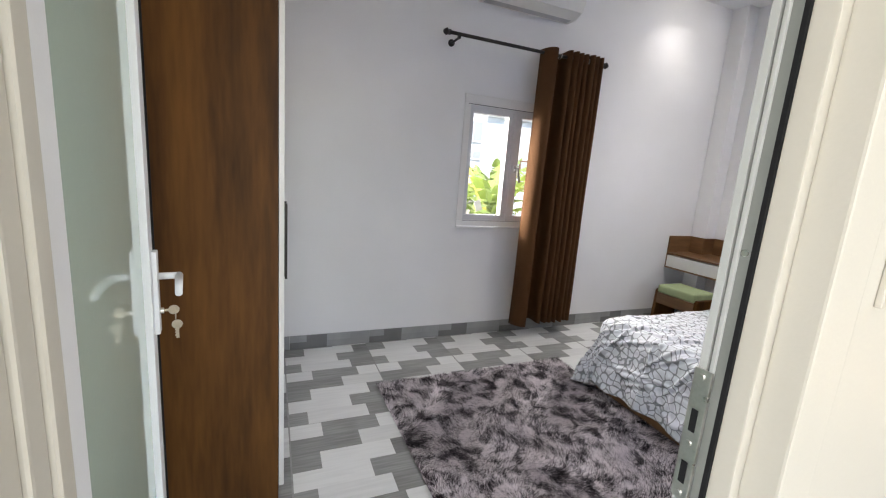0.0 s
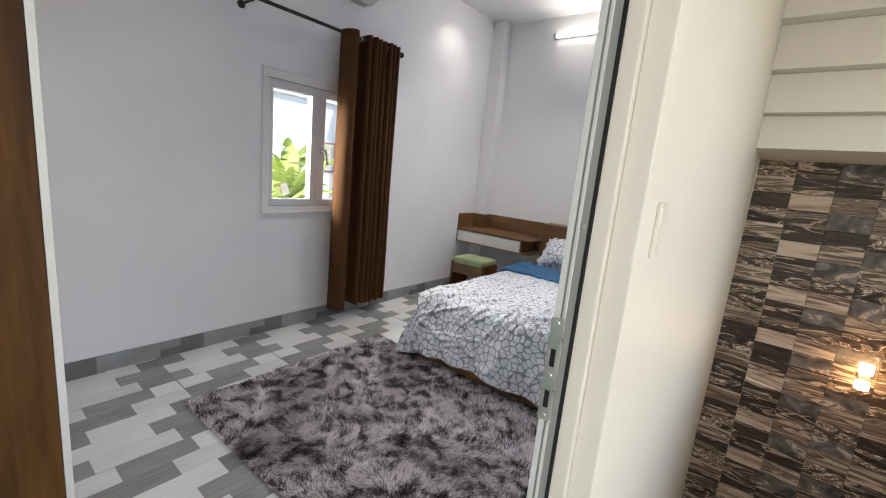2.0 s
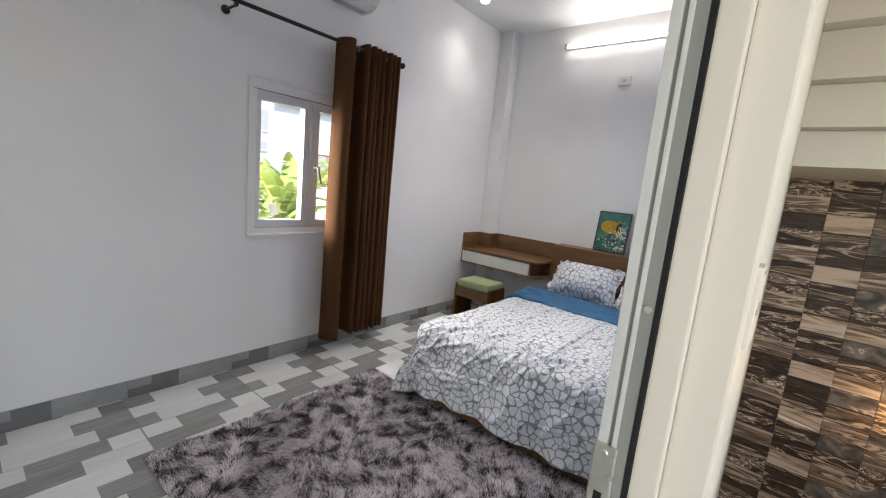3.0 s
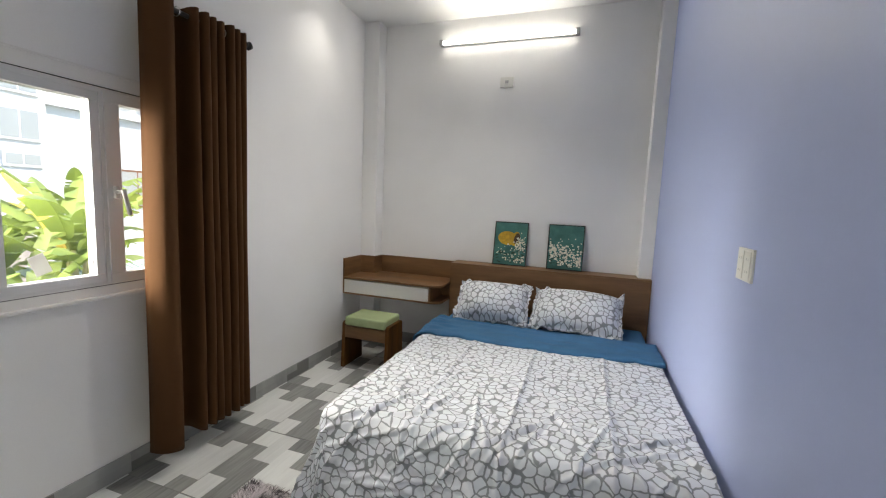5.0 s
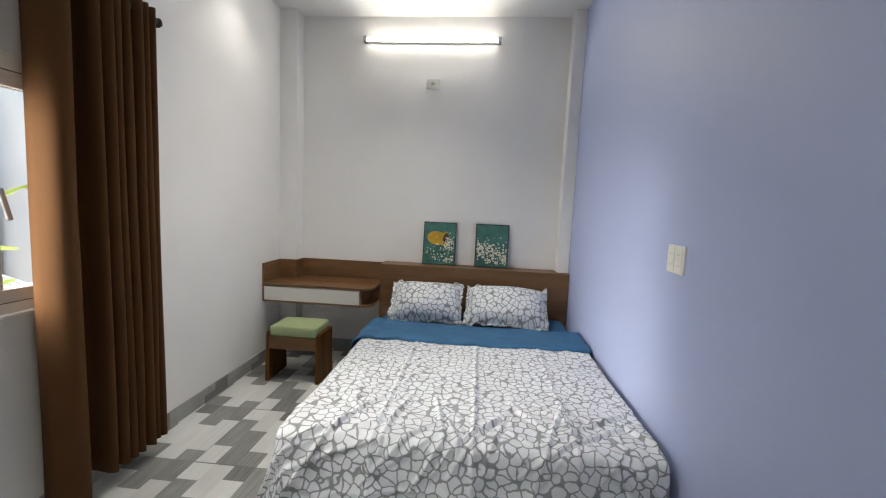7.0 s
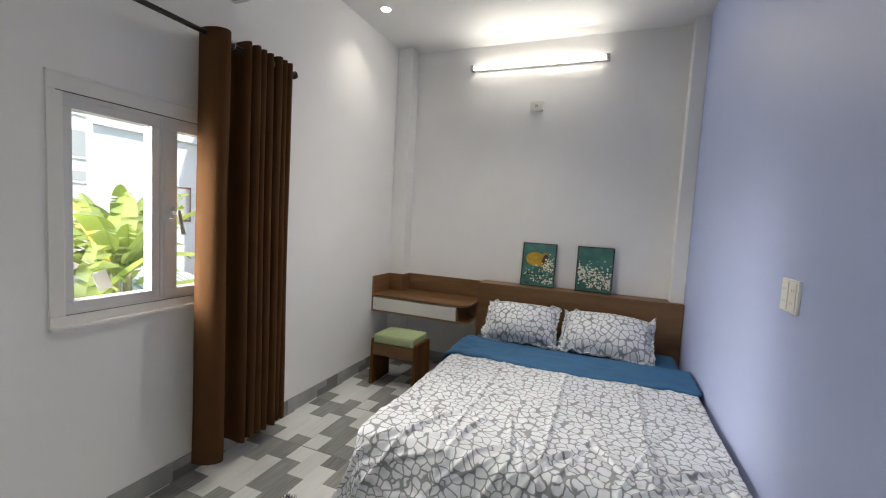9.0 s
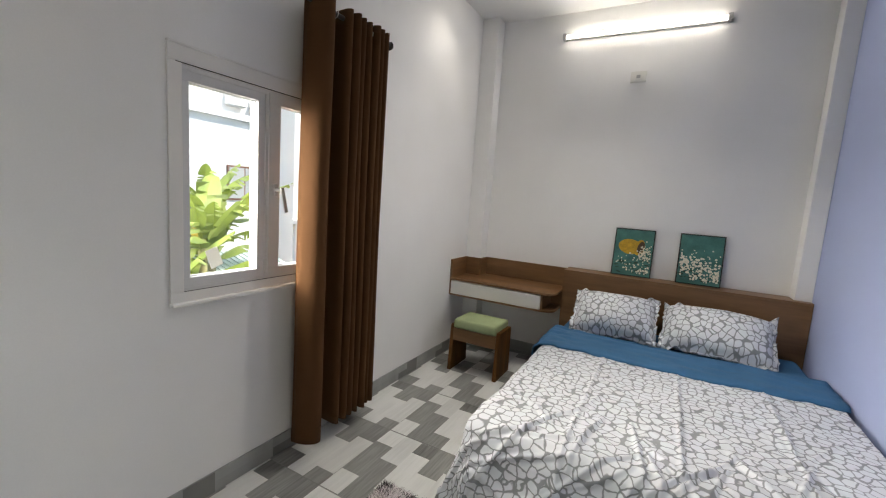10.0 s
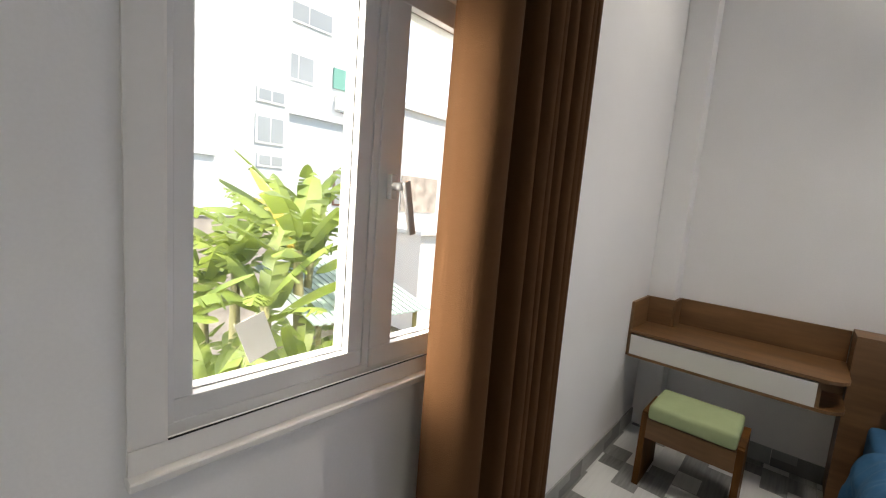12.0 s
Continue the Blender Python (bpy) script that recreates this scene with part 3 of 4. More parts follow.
# ---- bed ----
BX, BY0, BY1, BZ = 2.19, 0.822, 2.415, 0.515
bed = thing("bed", (3.25, 1.61, 0), "double bed with walnut base and built-in headboard", "bed")
bm = B()
box(bm, 2.215, 2.24, BY0, BY1 - 0.01, 0.012, 0.30, 0.003)
box(bm, 2.24, 4.325, BY1 - 0.035, BY1 - 0.01, 0.012, 0.30, 0.003)
box(bm, 2.24, 4.325, BY0, BY0 + 0.025, 0.012, 0.30, 0.003)
part("base", bm, WOOD_X, bed, "walnut laminate bed base")
part("slat_board", box(B(), 2.242, 4.325, BY0 + 0.026, BY1 - 0.036, 0.26, 0.28), WOOD_X, bed)
mb = box(B(), 2.215, 4.315, BY0 + 0.01, BY1 - 0.01, 0.30, BZ - 0.012, 0.05, 4)
part("mattress", mb, BLUE_CLOTH, bed, "mattress in a teal blue fitted sheet", True)
hb = part("headboard", box(B(), 4.33, 4.348, 0.790, 2.503, 0.02, 0.905, 0.001), WOOD_Y, bed, "walnut headboard front panel")
bm = B()
box(bm, 4.33, 4.401, 0.790, 2.503, 0.905, 0.921, 0.001)
box(bm, 4.3995, XE - 0.001, 0.887, 2.503, 0.9051, 0.9209, 0.001)
part("ledge", bm, WOOD_Y, bed, "walnut ledge board")
part("end_panel", box(B(), 4.348, XE - 0.001, 2.487, 2.503, 0.02, 0.905, 0.001), WOOD_X, bed)


def crease_lines():
    """Sharp pulled folds in the cloth: where they start, their heading, length, width, height and bow."""
    rng = random.Random(31)
    lines = []
    for k in range(60):
        a = rng.choice((0.45, 0.75, 2.4, 1.2, -0.2)) + rng.uniform(-0.3, 0.3)
        cs = rng.uniform(-0.32, 0.30) if k < 44 else rng.uniform(0.3, 1.05)
        lines.append((cs, -0.25 + 1.85 * ((k * 0.618) % 1), math.cos(a), math.sin(a), rng.uniform(0.14, 0.45), rng.uniform(0.007, 0.012), rng.uniform(0.007, 0.013) * (1 if k < 44 else 0.4), rng.uniform(-0.05, 0.05)))
    return lines


CREASES = crease_lines()


def spread_point(s, t):
    """Cloth metres to the bed: s from the foot edge, t from the open side; negative hangs down."""
    r = 0.06
    sx, ty = max(0.0, r - s), max(0.0, r - t)
    drop = math.hypot(sx, ty)
    x, y, z = BX + max(s, r), BY1 + 0.012 - max(t, r), BZ + 0.006
    if drop > 0:
        a = math.atan2(ty, sx)
        arc = min(drop / r, math.pi / 2)
        out = r * math.sin(arc)
        low = r * (1 - math.cos(arc)) + max(0.0, drop - r * math.pi / 2)
        sway = max(0.0, low - 0.05)
        f = 0.045 * sway * math.sin((s if ty > sx else t) * 19 + 2.2 * noise.noise(Vector((s * 2.2, t * 2.2, 1)))) + 0.10 * sway * noise.noise(Vector((s * 4, t * 4, 4)))
        corner = math.sin(2 * a) ** 2
        f += 0.16 * sway * corner
        f += 0.02 * max(0.0, 1 - 5 * abs(noise.noise(Vector((s * 4, t * 4, 21))))) * min(1, sway * 5)
        x -= (out + f + 0.13 * sway) * math.cos(a)
        y += (out + f + 0.13 * sway) * math.sin(a)
        z -= low
    near = max(0.25, min(1.0, 1.25 - s))

    def ridge(u, v, k, sharp):
        return max(0.0, 1 - sharp * abs(noise.noise(Vector((u, v, k))))) ** 1.5

    w = noise.noise(Vector((s * 3.0, t * 3.0, 0))) * 0.010
    w += 0.004 * near * ridge(s * 1.6 + t * 2.2, t * 1.7 - s * 1.3, 3, 9)
    w += 0.004 * near * ridge(s * 2.2 - t * 3.2, t * 2.4 + s * 1.1, 11, 8)
    w += 0.004 * near * ridge(s * 4.0 + t * 1.1, t * 3.4 - s * 2.0, 29, 7)
    w += 0.003 * ridge(s * 5.0, t * 4.2, 17, 6)
    w += 0.0015 * noise.noise(Vector((s * 14, t * 14, 5)))
    for c in (0.42, 0.84, 1.26):
        w += 0.009 * math.exp(-((t - c) / 0.010) ** 2)
    for c in (0.32, 0.78):
        w += 0.003 * math.exp(-((s - c) / 0.010) ** 2)
    for cs, ct, dx, dy, half, wid, high, bow in CREASES:
        ps, pt = s - cs, t - ct
        along = ps * dx + pt * dy
        if abs(along) < half:
            f = along / half
            across = (pt * dx - ps * dy - bow * f * f) / wid
            if abs(across) < 4:
                w += high * (1 - f * f) * (math.exp(-across * across) - 0.45 * math.exp(-(across - 1.8) ** 2))
    w *= 0.55 + 0.45 * min(1.0, abs(1.23 - s) * 6)
    tip = min(drop / r, math.pi / 2) * 0.85 if drop > 0 else 0.0
    a = math.atan2(ty, sx) if drop > 0 else 0.0
    x -= w * math.sin(tip) * math.cos(a)
    y += w * math.sin(tip) * math.sin(a)
    z += w * math.cos(tip)
    return Vector((x, y, max(z, 0.05)))


bm = B()
uv = bm.loops.layers.uv.new("UVMap")
S = [-0.40 + 1.63 * i / 230 for i in range(231)]
T = [-0.34 + 1.945 * i / 270 for i in range(271)]
grid = []
for s in S:
    row = []
    for t in T:
        end = 0.02 * math.sin(t * 6) + 0.05 * (t / 1.6)
        hem = 0.02 * noise.noise(Vector((s * 3, t * 3, 2)))
        row.append((bm.verts.new(spread_point(s + (end if s > 1.0 else 0) * max(0, (s - 1.0) / 0.23) + (hem if s < -0.3 else 0), t)), (s, t)))
    grid.append(row)
for i in range(len(S) - 1):
    for j in range(len(T) - 1):
        q = [grid[i][j], grid[i][j + 1], grid[i + 1][j + 1], grid[i + 1][j]]
        f = bm.faces.new([v for v, _ in q])
        for lp, (_, st) in zip(f.loops, q):
            lp[uv].uv = (st[0] * 1.02 + 3, st[1] + 3)
bmesh.ops.recalc_face_normals(bm, faces=bm.faces)
bedspread = thing("bedspread", (3.0, 1.6, 0.5), "white cotton bedspread with grey pebble print, draped over the bed", "bedspread")
spread_cloth = part("cloth", bm, PEBBLE, bedspread, smooth=True)
spread_cloth.modifiers.new("thickness", "SOLIDIFY").thickness = 0.004

bm = B()
rows = []
for i in range(121):
    s = -0.02 + 1.27 * i / 120
    rows.append([bm.verts.new(spread_point(s, t) + Vector((0, 0.004, 0))) for t in (-0.330, -0.345, -0.360, -0.375, -0.388)])
for a, b in zip(rows, rows[1:]):
    for k in range(4):
        bm.faces.new((a[k], a[k + 1], b[k + 1], b[k]))
border = part("border", bm, BLUE_CLOTH, bedspread, "teal blue border along the hanging edge", True)
border.modifiers.new("thickness", "SOLIDIFY").thickness = 0.003

# folded-back blue sheet
bm = B()
gridv = []
for i in range(41):
    row = []
    s = i / 40
    for j in range(101):
        t = (j / 20) * 0.06 if j <= 20 else 0.06 + (j - 20) / 80 * 0.94
        x = 3.385 + 0.04 * t + 0.012 * math.sin(t * 9) + 0.02 * noise.noise(Vector((t * 9, s * 2, 4))) + 0.016 * (1 - s) * noise.noise(Vector((t * 24, 0, 4))) + s * (0.42 - 0.03 * t + 0.16 * max(0, 0.06 - t) / 0.06)
        y = 2.432 - t * 1.63
        z = BZ + 0.019 + 0.006 * math.sin(math.pi * min(1, s * 4) / 2) * (1 - s * 0.4) + 0.005 * noise.noise(Vector((x * 6, y * 5, 2))) + 0.006 * noise.noise(Vector((x * 16, y * 4, 5))) + 0.005 * noise.noise(Vector((x * 14, y * 15, 9)))
        z += 0.07 * max(0.0, 1 - t / 0.16) * abs(noise.noise(Vector((x * 13, y * 9, 14))))
        if t < 0.06:
            d = (0.06 - t) / 0.06
            z -= 0.50 * max(0.0, d - 0.22) ** 1.25 + 0.05 * d * noise.noise(Vector((x * 11, d * 3, 1)))
            y = 2.334 + 0.135 * math.sin(math.pi / 2 * min(1, d * 1.7)) + 0.06 * d * noise.noise(Vector((x * 10, 1, d * 4))) + 0.03 * d * abs(noise.noise(Vector((x * 24, 3, d * 7))))
            y = max(y, BY1 + 0.012) if d > 0.6 else y
        if s == 0:
            z -= 0.014
        row.append(bm.verts.new((x, y, z)))
    gridv.append(row)
for a, b in zip(gridv, gridv[1:]):
    for j in range(100):
        bm.faces.new((a[j], b[j], b[j + 1], a[j + 1]))
blue = solid("folded_sheet", bm, BLUE_CLOTH, "teal blue cotton sheet folded back over the bedspread", "sheet", smooth=True, at=(3.6, 1.6, 0.53))
blue.modifiers.new("thickness", "SOLIDIFY").thickness = 0.006


def pillow(w, d, h, seed):
    bm = B()
    layer = bm.loops.layers.uv.new("UVMap")
    n = 36
    sheets = []
    for sgn in (1, -1):
        g = []
        for i in range(n + 1):
            row = []
            for j in range(n + 1):
                u, v = 2 * i / n - 1, 2 * j / n - 1
                core = max(0.0, 1 - (abs(u) / 0.88) ** 2.6) * max(0.0, 1 - (abs(v) / 0.83) ** 2.6)
                z = sgn * (h / 2 * core ** 0.5 + 0.002)
                z += 0.010 * noise.noise(Vector((u * 2.3, v * 2.3, seed + sgn))) * (0.4 + core) + 0.006 * core * max(0.0, 1 - 7 * abs(noise.noise(Vector((u * 3.1, v * 2.2, seed + 3)))))
                edge = max(abs(u), abs(v))
                z += (0.08 * noise.noise(Vector((u * 5.5, v * 5.5, seed)))) * max(0, edge - 0.80) * 4.5
                pull = 1 - 0.10 * (1 - abs(v) ** 2) * abs(u) ** 6
                pulv = 1 - 0.15 * (1 - abs(u) ** 2) * abs(v) ** 6
                wave = 1 + 0.05 * max(0, edge - 0.8) * 5 * noise.noise(Vector((u * 6, v * 6, seed + 7)))
                soft_corner = 1 - 0.07 * (abs(u) * abs(v)) ** 4
                row.append(bm.verts.new((u * w / 2 * pull * wave * soft_corner, v * d / 2 * pulv * wave * soft_corner, z)))
            g.append(row)
        sheets.append(g)
        for i in range(n):
            for j in range(n):
                q = [(i, j), (i + 1, j), (i + 1, j + 1), (i, j + 1)]
                if sgn < 0:
                    q.reverse()
                f = bm.faces.new([g[a][b] for a, b in q])
                for lp, (a, b) in zip(f.loops, q):
                    lp[layer].uv = (a / n * w + seed, b / n * d + seed * 0.7 + (2 if sgn < 0 else 0))
    a, b = sheets
    rim = [(i, 0) for i in range(n)] + [(n, j) for j in range(n)] + [(i, n) for i in range(n, 0, -1)] + [(0, j) for j in range(n, 0, -1)]
    for p, q in zip(rim, rim[1:] + rim[:1]):
        bm.faces.new((a[p[0]][p[1]], b[p[0]][p[1]], b[q[0]][q[1]], a[q[0]][q[1]]))
    bmesh.ops.recalc_face_normals(bm, faces=bm.faces)
    return bm


for y, seed, rz, ang in ((2.03, 3.0, 2, -41), (1.35, 11.0, -3, -40)):
    bm = pillow(0.67 if y > 2 else 0.75, 0.46, 0.27, seed)
    ob = solid("pillow", bm, PEBBLE, "pillow in pebble print cover leaning on the headboard", "pillow", group="pillows on the bed", smooth=True)
    ob.matrix_world = pose(4.075, y, 0.648, 0, ang, rz) @ pose(0, 0, 0, 0, 0, 90)

# ---- floating desk ----
desk = thing("floating_desk", (4.3, 3.0, 0.57), "walnut wall-mounted desk with white drawer beside the bed", "desk")


def rounded_board(x0, x1, y0, y1, z0, z1, r):
    """A board whose front corner at low x and low y is rounded."""
    bm = B()
    pts = [(x1, y0), (x1, y1), (x0, y1)]
    for i in range(9):
        a = math.pi + math.pi / 2 * i / 8
        pts.append((x0 + r + r * math.cos(a), y0 + r + r * math.sin(a)))
    lo = [bm.verts.new((x, y, z0)) for x, y in pts]
    hi = [bm.verts.new((x, y, z1)) for x, y in pts]
    bm.faces.new(lo)
    bm.faces.new(hi)
    for i in range(len(pts)):
        j = (i + 1) % len(pts)
        bm.faces.new((lo[i], lo[j], hi[j], hi[i]))
    bmesh.ops.recalc_face_normals(bm, faces=bm.faces)
    return bm


part("desktop", rounded_board(4.056, XE - 0.16, 2.507, 3.489, 0.716, 0.734, 0.10), WOOD_Y, desk)
part("bottom_board", rounded_board(4.056, XE - 0.16, 2.507, 3.489, 0.568, 0.584, 0.10), WOOD_Y, desk)
part("divider", box(B(), 4.075, XE - 0.16, 2.606, 2.622, 0.584, 0.716), WOOD_X, desk)
part("back_board", box(B(), XE - 0.16, XE - 0.142, 2.507, 3.343, 0.568, 0.716), WOOD_Y, desk)
part("top_back_board", box(B(), XE - 0.16, XE - 0.0, 2.507, 3.343, 0.716, 0.734), WOOD_Y, desk)
part("upstand", box(B(), XE - 0.018, XE - 0.001, 2.507, 3.327, 0.734, 0.907, 0.001), WOOD_Y, desk)
part("upstand", box(B(), 4.377, XE - 0.001, 3.327, 3.344, 0.734, 0.907, 0.001), WOOD_X, desk)
part("upstand", box(B(), 4.377, 4.394, 3.344, 3.489, 0.734, 0.907, 0.001), WOOD_Y, desk)
part("side_board", box(B(), 4.068, 4.394, 3.489, YN - 0.001, 0.568, 0.907, 0.001), WOOD_X, desk)
dr = part("drawer", box(B(), 4.058, 4.076, 2.622, 3.484, 0.582, 0.706, 0.0015), LAMINATE_WHITE, desk, "white laminate drawer front")
part("drawer_box", box(B(), 4.076, 4.37, 2.63, 3.48, 0.59, 0.70), LAMINATE_WHITE, desk)

# ---- stool ----
stool = thing("stool", (3.87, 3.055, 0), "small walnut stool with sage green cushion", "stool")
SX0, SX1, SY0, SY1 = 3.705, 4.02, 2.835, 3.285
for y0 in (SY0, SY1 - 0.03):
    bm = B()
    box(bm, SX0, SX1, y0, y0 + 0.03, 0, 0.405)
    bmesh.ops.bevel(bm, geom=[e for e in bm.edges if abs(e.verts[0].co.x - e.verts[1].co.x) < 1e-4 and min(v.co.z for v in e.verts) > 0.3], offset=0.012, segments=3, affect="EDGES")
    for v in bm.verts:
        if v.co.z > 0.39:
            v.co.x = SX0 + 0.02 + (v.co.x - SX0) * (SX1 - SX0 - 0.04) / (SX1 - SX0)
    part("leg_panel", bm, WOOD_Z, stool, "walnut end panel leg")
for x0 in (SX0 + 0.012, SX1 - 0.03):
    part("apron", box(B(), x0, x0 + 0.018, SY0 + 0.03, SY1 - 0.03, 0.27, 0.375), WOOD_Y, stool)
part("seat_board", box(B(), SX0 + 0.03, SX1 - 0.03, SY0 + 0.03, SY1 - 0.03, 0.36, 0.378), WOOD_Y, stool)
bm = B()
box(bm, SX0 + 0.004, SX1 - 0.004, SY0 + 0.031, SY1 - 0.031, 0.379, 0.455, 0.028, 4)
for v in bm.verts:
    if v.co.z > 0.43:
        v.co.z += 0.006 * math.cos((v.co.y - 3.06) * 5)
part("cushion", bm, GREEN_CLOTH, stool, "sage green upholstered cushion", True)

# ---- pictures on the headboard ledge ----
PIC_BG = mat("teal_canvas_print", (0.055, 0.19, 0.165), 0.5, 0.2, 9, 0.1, 300, dark=(0.02, 0.09, 0.08))
PIC_DARK = mat("dark_green_print", (0.02, 0.065, 0.04), 0.5, 0.3, 14, 0.1, 300)
PIC_YEL = mat("ochre_print", (0.55, 0.33, 0.02), 0.5, 0.2, 30, 0.1, 300, dark=(0.30, 0.18, 0.01))
PIC_WHITE = mat("cream_petals_print", (0.75, 0.74, 0.60), 0.5, 0.08, 50, 0.1, 300)
PIC_BROWN = mat("brown_print", (0.08, 0.045, 0.02), 0.5, 0.2, 30, 0.1, 300)


def disc(bm, x, z, r, y, squash=1.0, sides=9, tilt=0.0):
    pts = []
    for i in range(sides):
        a = 2 * math.pi * i / sides
        u, v = r * math.cos(a), r * squash * math.sin(a)
        pts.append(bm.verts.new((x + u * math.cos(tilt) - v * math.sin(tilt), y, z + u * math.sin(tilt) + v * math.cos(tilt))))
    bm.faces.new(pts)


def picture(y_mid, w, h, seed, pot):
    rng = random.Random(seed)
    ob = thing("picture", (0, 0, 0), "framed print of a yellow pot spilling white flowers" if pot else "framed print of white flowers on teal", "picture", group="pictures on the headboard ledge")
    bm = B()
    for a in ((-w / 2, w / 2, 0, 0.008), (-w / 2, w / 2, h - 0.008, h), (-w / 2, -w / 2 + 0.008, 0.008, h - 0.008), (w / 2 - 0.008, w / 2, 0.008, h - 0.008)):
        box(bm, a[0], a[1], -0.022, 0, a[2], a[3], 0.001)
    part("frame", bm, BLACK_METAL, ob, "thin black frame")
    part("canvas", box(B(), -w / 2 + 0.008, w / 2 - 0.008, -0.018, -0.004, 0.008, h - 0.008), PIC_BG, ob, "teal canvas print")
    y = -0.0184
    bm = B()
    for _ in range(26):
        disc(bm, rng.uniform(-0.13, 0.13), rng.uniform(0.03, 0.15), rng.uniform(0.008, 0.022), y, rng.uniform(0.25, 0.5), 8, rng.uniform(-0.4, 0.4))
        y -= 0.000012
    part("leaf_print", bm, PIC_DARK, ob, kind="stuff")
    y = -0.0189
    if pot:
        bm = B()
        disc(bm, -0.028, 0.252, 0.092, y, 0.70, 24, -0.12)
        disc(bm, 0.045, 0.250, 0.068, y - 0.0002, 0.55, 20, 1.35)
        part("pot_print", bm, PIC_YEL, ob, "yellow pot")
        bm = B()
        disc(bm, 0.056, 0.252, 0.052, y - 0.0004, 0.5, 18, 1.35)
        part("pot_mouth_print", bm, PIC_BROWN, ob)
    bm = B()
    y = -0.0195
    for _ in range(150 if pot else 230):
        if pot:
            k = rng.random()
            x, z = (rng.gauss(0.095, 0.022), rng.gauss(0.205, 0.035)) if k < 0.5 else (rng.uniform(-0.06, 0.14), rng.uniform(0.03, 0.11)) if k < 0.85 else (rng.uniform(-0.12, 0.14), rng.uniform(0.1, 0.2))
        else:
            x = rng.uniform(-0.14, 0.14)
            z = rng.gauss(0.135 - 0.35 * x, 0.05) if rng.random() < 0.9 else rng.uniform(0.03, 0.30)
            z = max(0.03, z)
        r = rng.uniform(0.004, 0.009 if pot else 0.012) if z < 0.22 else rng.uniform(0.003, 0.007)
        x = max(-w / 2 + 0.022, min(w / 2 - 0.022, x))
        disc(bm, x, z, r, y, rng.uniform(0.7, 1), 7, rng.uniform(0, 3))
        y -= 0.000012
    part("flower_print", bm, PIC_WHITE, ob, "white painted blossoms", kind="stuff")
    ob.matrix_world = pose(4.462, y_mid, 0.922, 0, 0, -90) @ pose(0, 0, 0, -9.5, 0, 0)
    return ob


picture(1.977, 0.31, 0.405, 5, True)
picture(1.485, 0.31, 0.405, 9, False)

# ---- lamps ----
tl = thing("tube_light", (XE, 2.13, 2.97), "lit white fluorescent tube light above the bed", "tube light")
part("batten", box(B(), XE - 0.028, XE, 1.53, 2.73, 2.955, 2.99, 0.003), PLASTIC, tl, "white batten")
part("tube", tube(B(), (XE - 0.045, 1.53, 2.973), (XE - 0.045, 2.73, 2.973), 0.014, 16), TUBE_GLOW, tl, "glowing tube", True)
for y0, y1 in ((1.50, 1.53), (2.73, 2.76)):
    part("end_cap", box(B(), XE - 0.064, XE, y0, y1, 2.95, 2.998, 0.004), PLASTIC_GREY, tl, "grey end cap")
sb = thing("socket_box", (XE, 2.10, 2.59), "white socket box high on the wall", "socket")
part("box", box(B(), XE - 0.026, XE, 2.045, 2.165, 2.55, 2.635, 0.004), PLASTIC, sb)
part("button", box(B(), XE - 0.029, XE - 0.025, 2.09, 2.12, 2.58, 2.605, 0.001), PLASTIC_GREY, sb)

dl0 = thing("downlight", (0, 0, TOP), "small round recessed downlight, lit; its copies are unseen added fill", "downlight", group="ceiling downlights")
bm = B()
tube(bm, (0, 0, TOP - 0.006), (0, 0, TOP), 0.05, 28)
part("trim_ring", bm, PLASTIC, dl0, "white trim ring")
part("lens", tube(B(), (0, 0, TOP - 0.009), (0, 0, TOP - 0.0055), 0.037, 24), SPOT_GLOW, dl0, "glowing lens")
# the first is a seen downlight; the other two are unseen, added as fill
SPOTS_AND_FILLS = [(3.64, 3.225, 3.8, 112), (3.2, 2.2, 21.0, 120), (0.9, 1.55, 10.0, 105)]
dl0.location = (*SPOTS_AND_FILLS[0][:2], TOP)
for x, y, _, _ in SPOTS_AND_FILLS[1:]:
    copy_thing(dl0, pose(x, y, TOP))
for x, y, watts, cone in SPOTS_AND_FILLS:
    lamp("downlight_and_fill_beam", "SPOT", look((x, y, TOP - 0.02), (x, y, 0)), watts, (1.0, 0.97, 0.93), radius=0.035, spot=radians(cone))
lamp("tube_beam", "AREA", look((XE - 0.07, 2.13, 2.972), (0.5, 2.13, 1.3)), 1.6, (1.0, 0.985, 0.95), size=1.18, size_y=0.03, spread=radians(180))

# ---- switches ----


def plate(name, x, y, z, w, h, facing, buttons, label, material=PLASTIC):
    ob = thing(name, (x, y, z), label, "switch")
    s = facing
    part("plate", box(B(), x - w / 2, x + w / 2, min(y, y + s * 0.009), max(y, y + s * 0.009), z - h / 2, z + h / 2, 0.003, 3), material, ob, "cream plastic plate")
    for bx, bz, bw, bh in buttons:
        part("rocker", box(B(), x + bx - bw / 2, x + bx + bw / 2, min(y + s * 0.008, y + s * 0.012), max(y + s * 0.008, y + s * 0.012), z + bz - bh / 2, z + bz + bh / 2, 0.0015), material, ob)
    return ob


sw = plate("wall_socket", 2.395, YS, 1.302, 0.142, 0.116, 1, [(-0.033, 0.0, 0.052, 0.10), (0.033, 0.0, 0.052, 0.10)], "cream double wall plate on the blue wall")
for bx in (-0.033, 0.033):
    for bz in (0.022, -0.022):
        for d in (-0.008, 0.008):
            part("slot", box(B(), 2.395 + bx + d - 0.0015, 2.395 + bx + d + 0.0015, YS + 0.0118, YS + 0.0125, 1.302 + bz - 0.004, 1.302 + bz + 0.004), PLASTIC_GREY, sw)
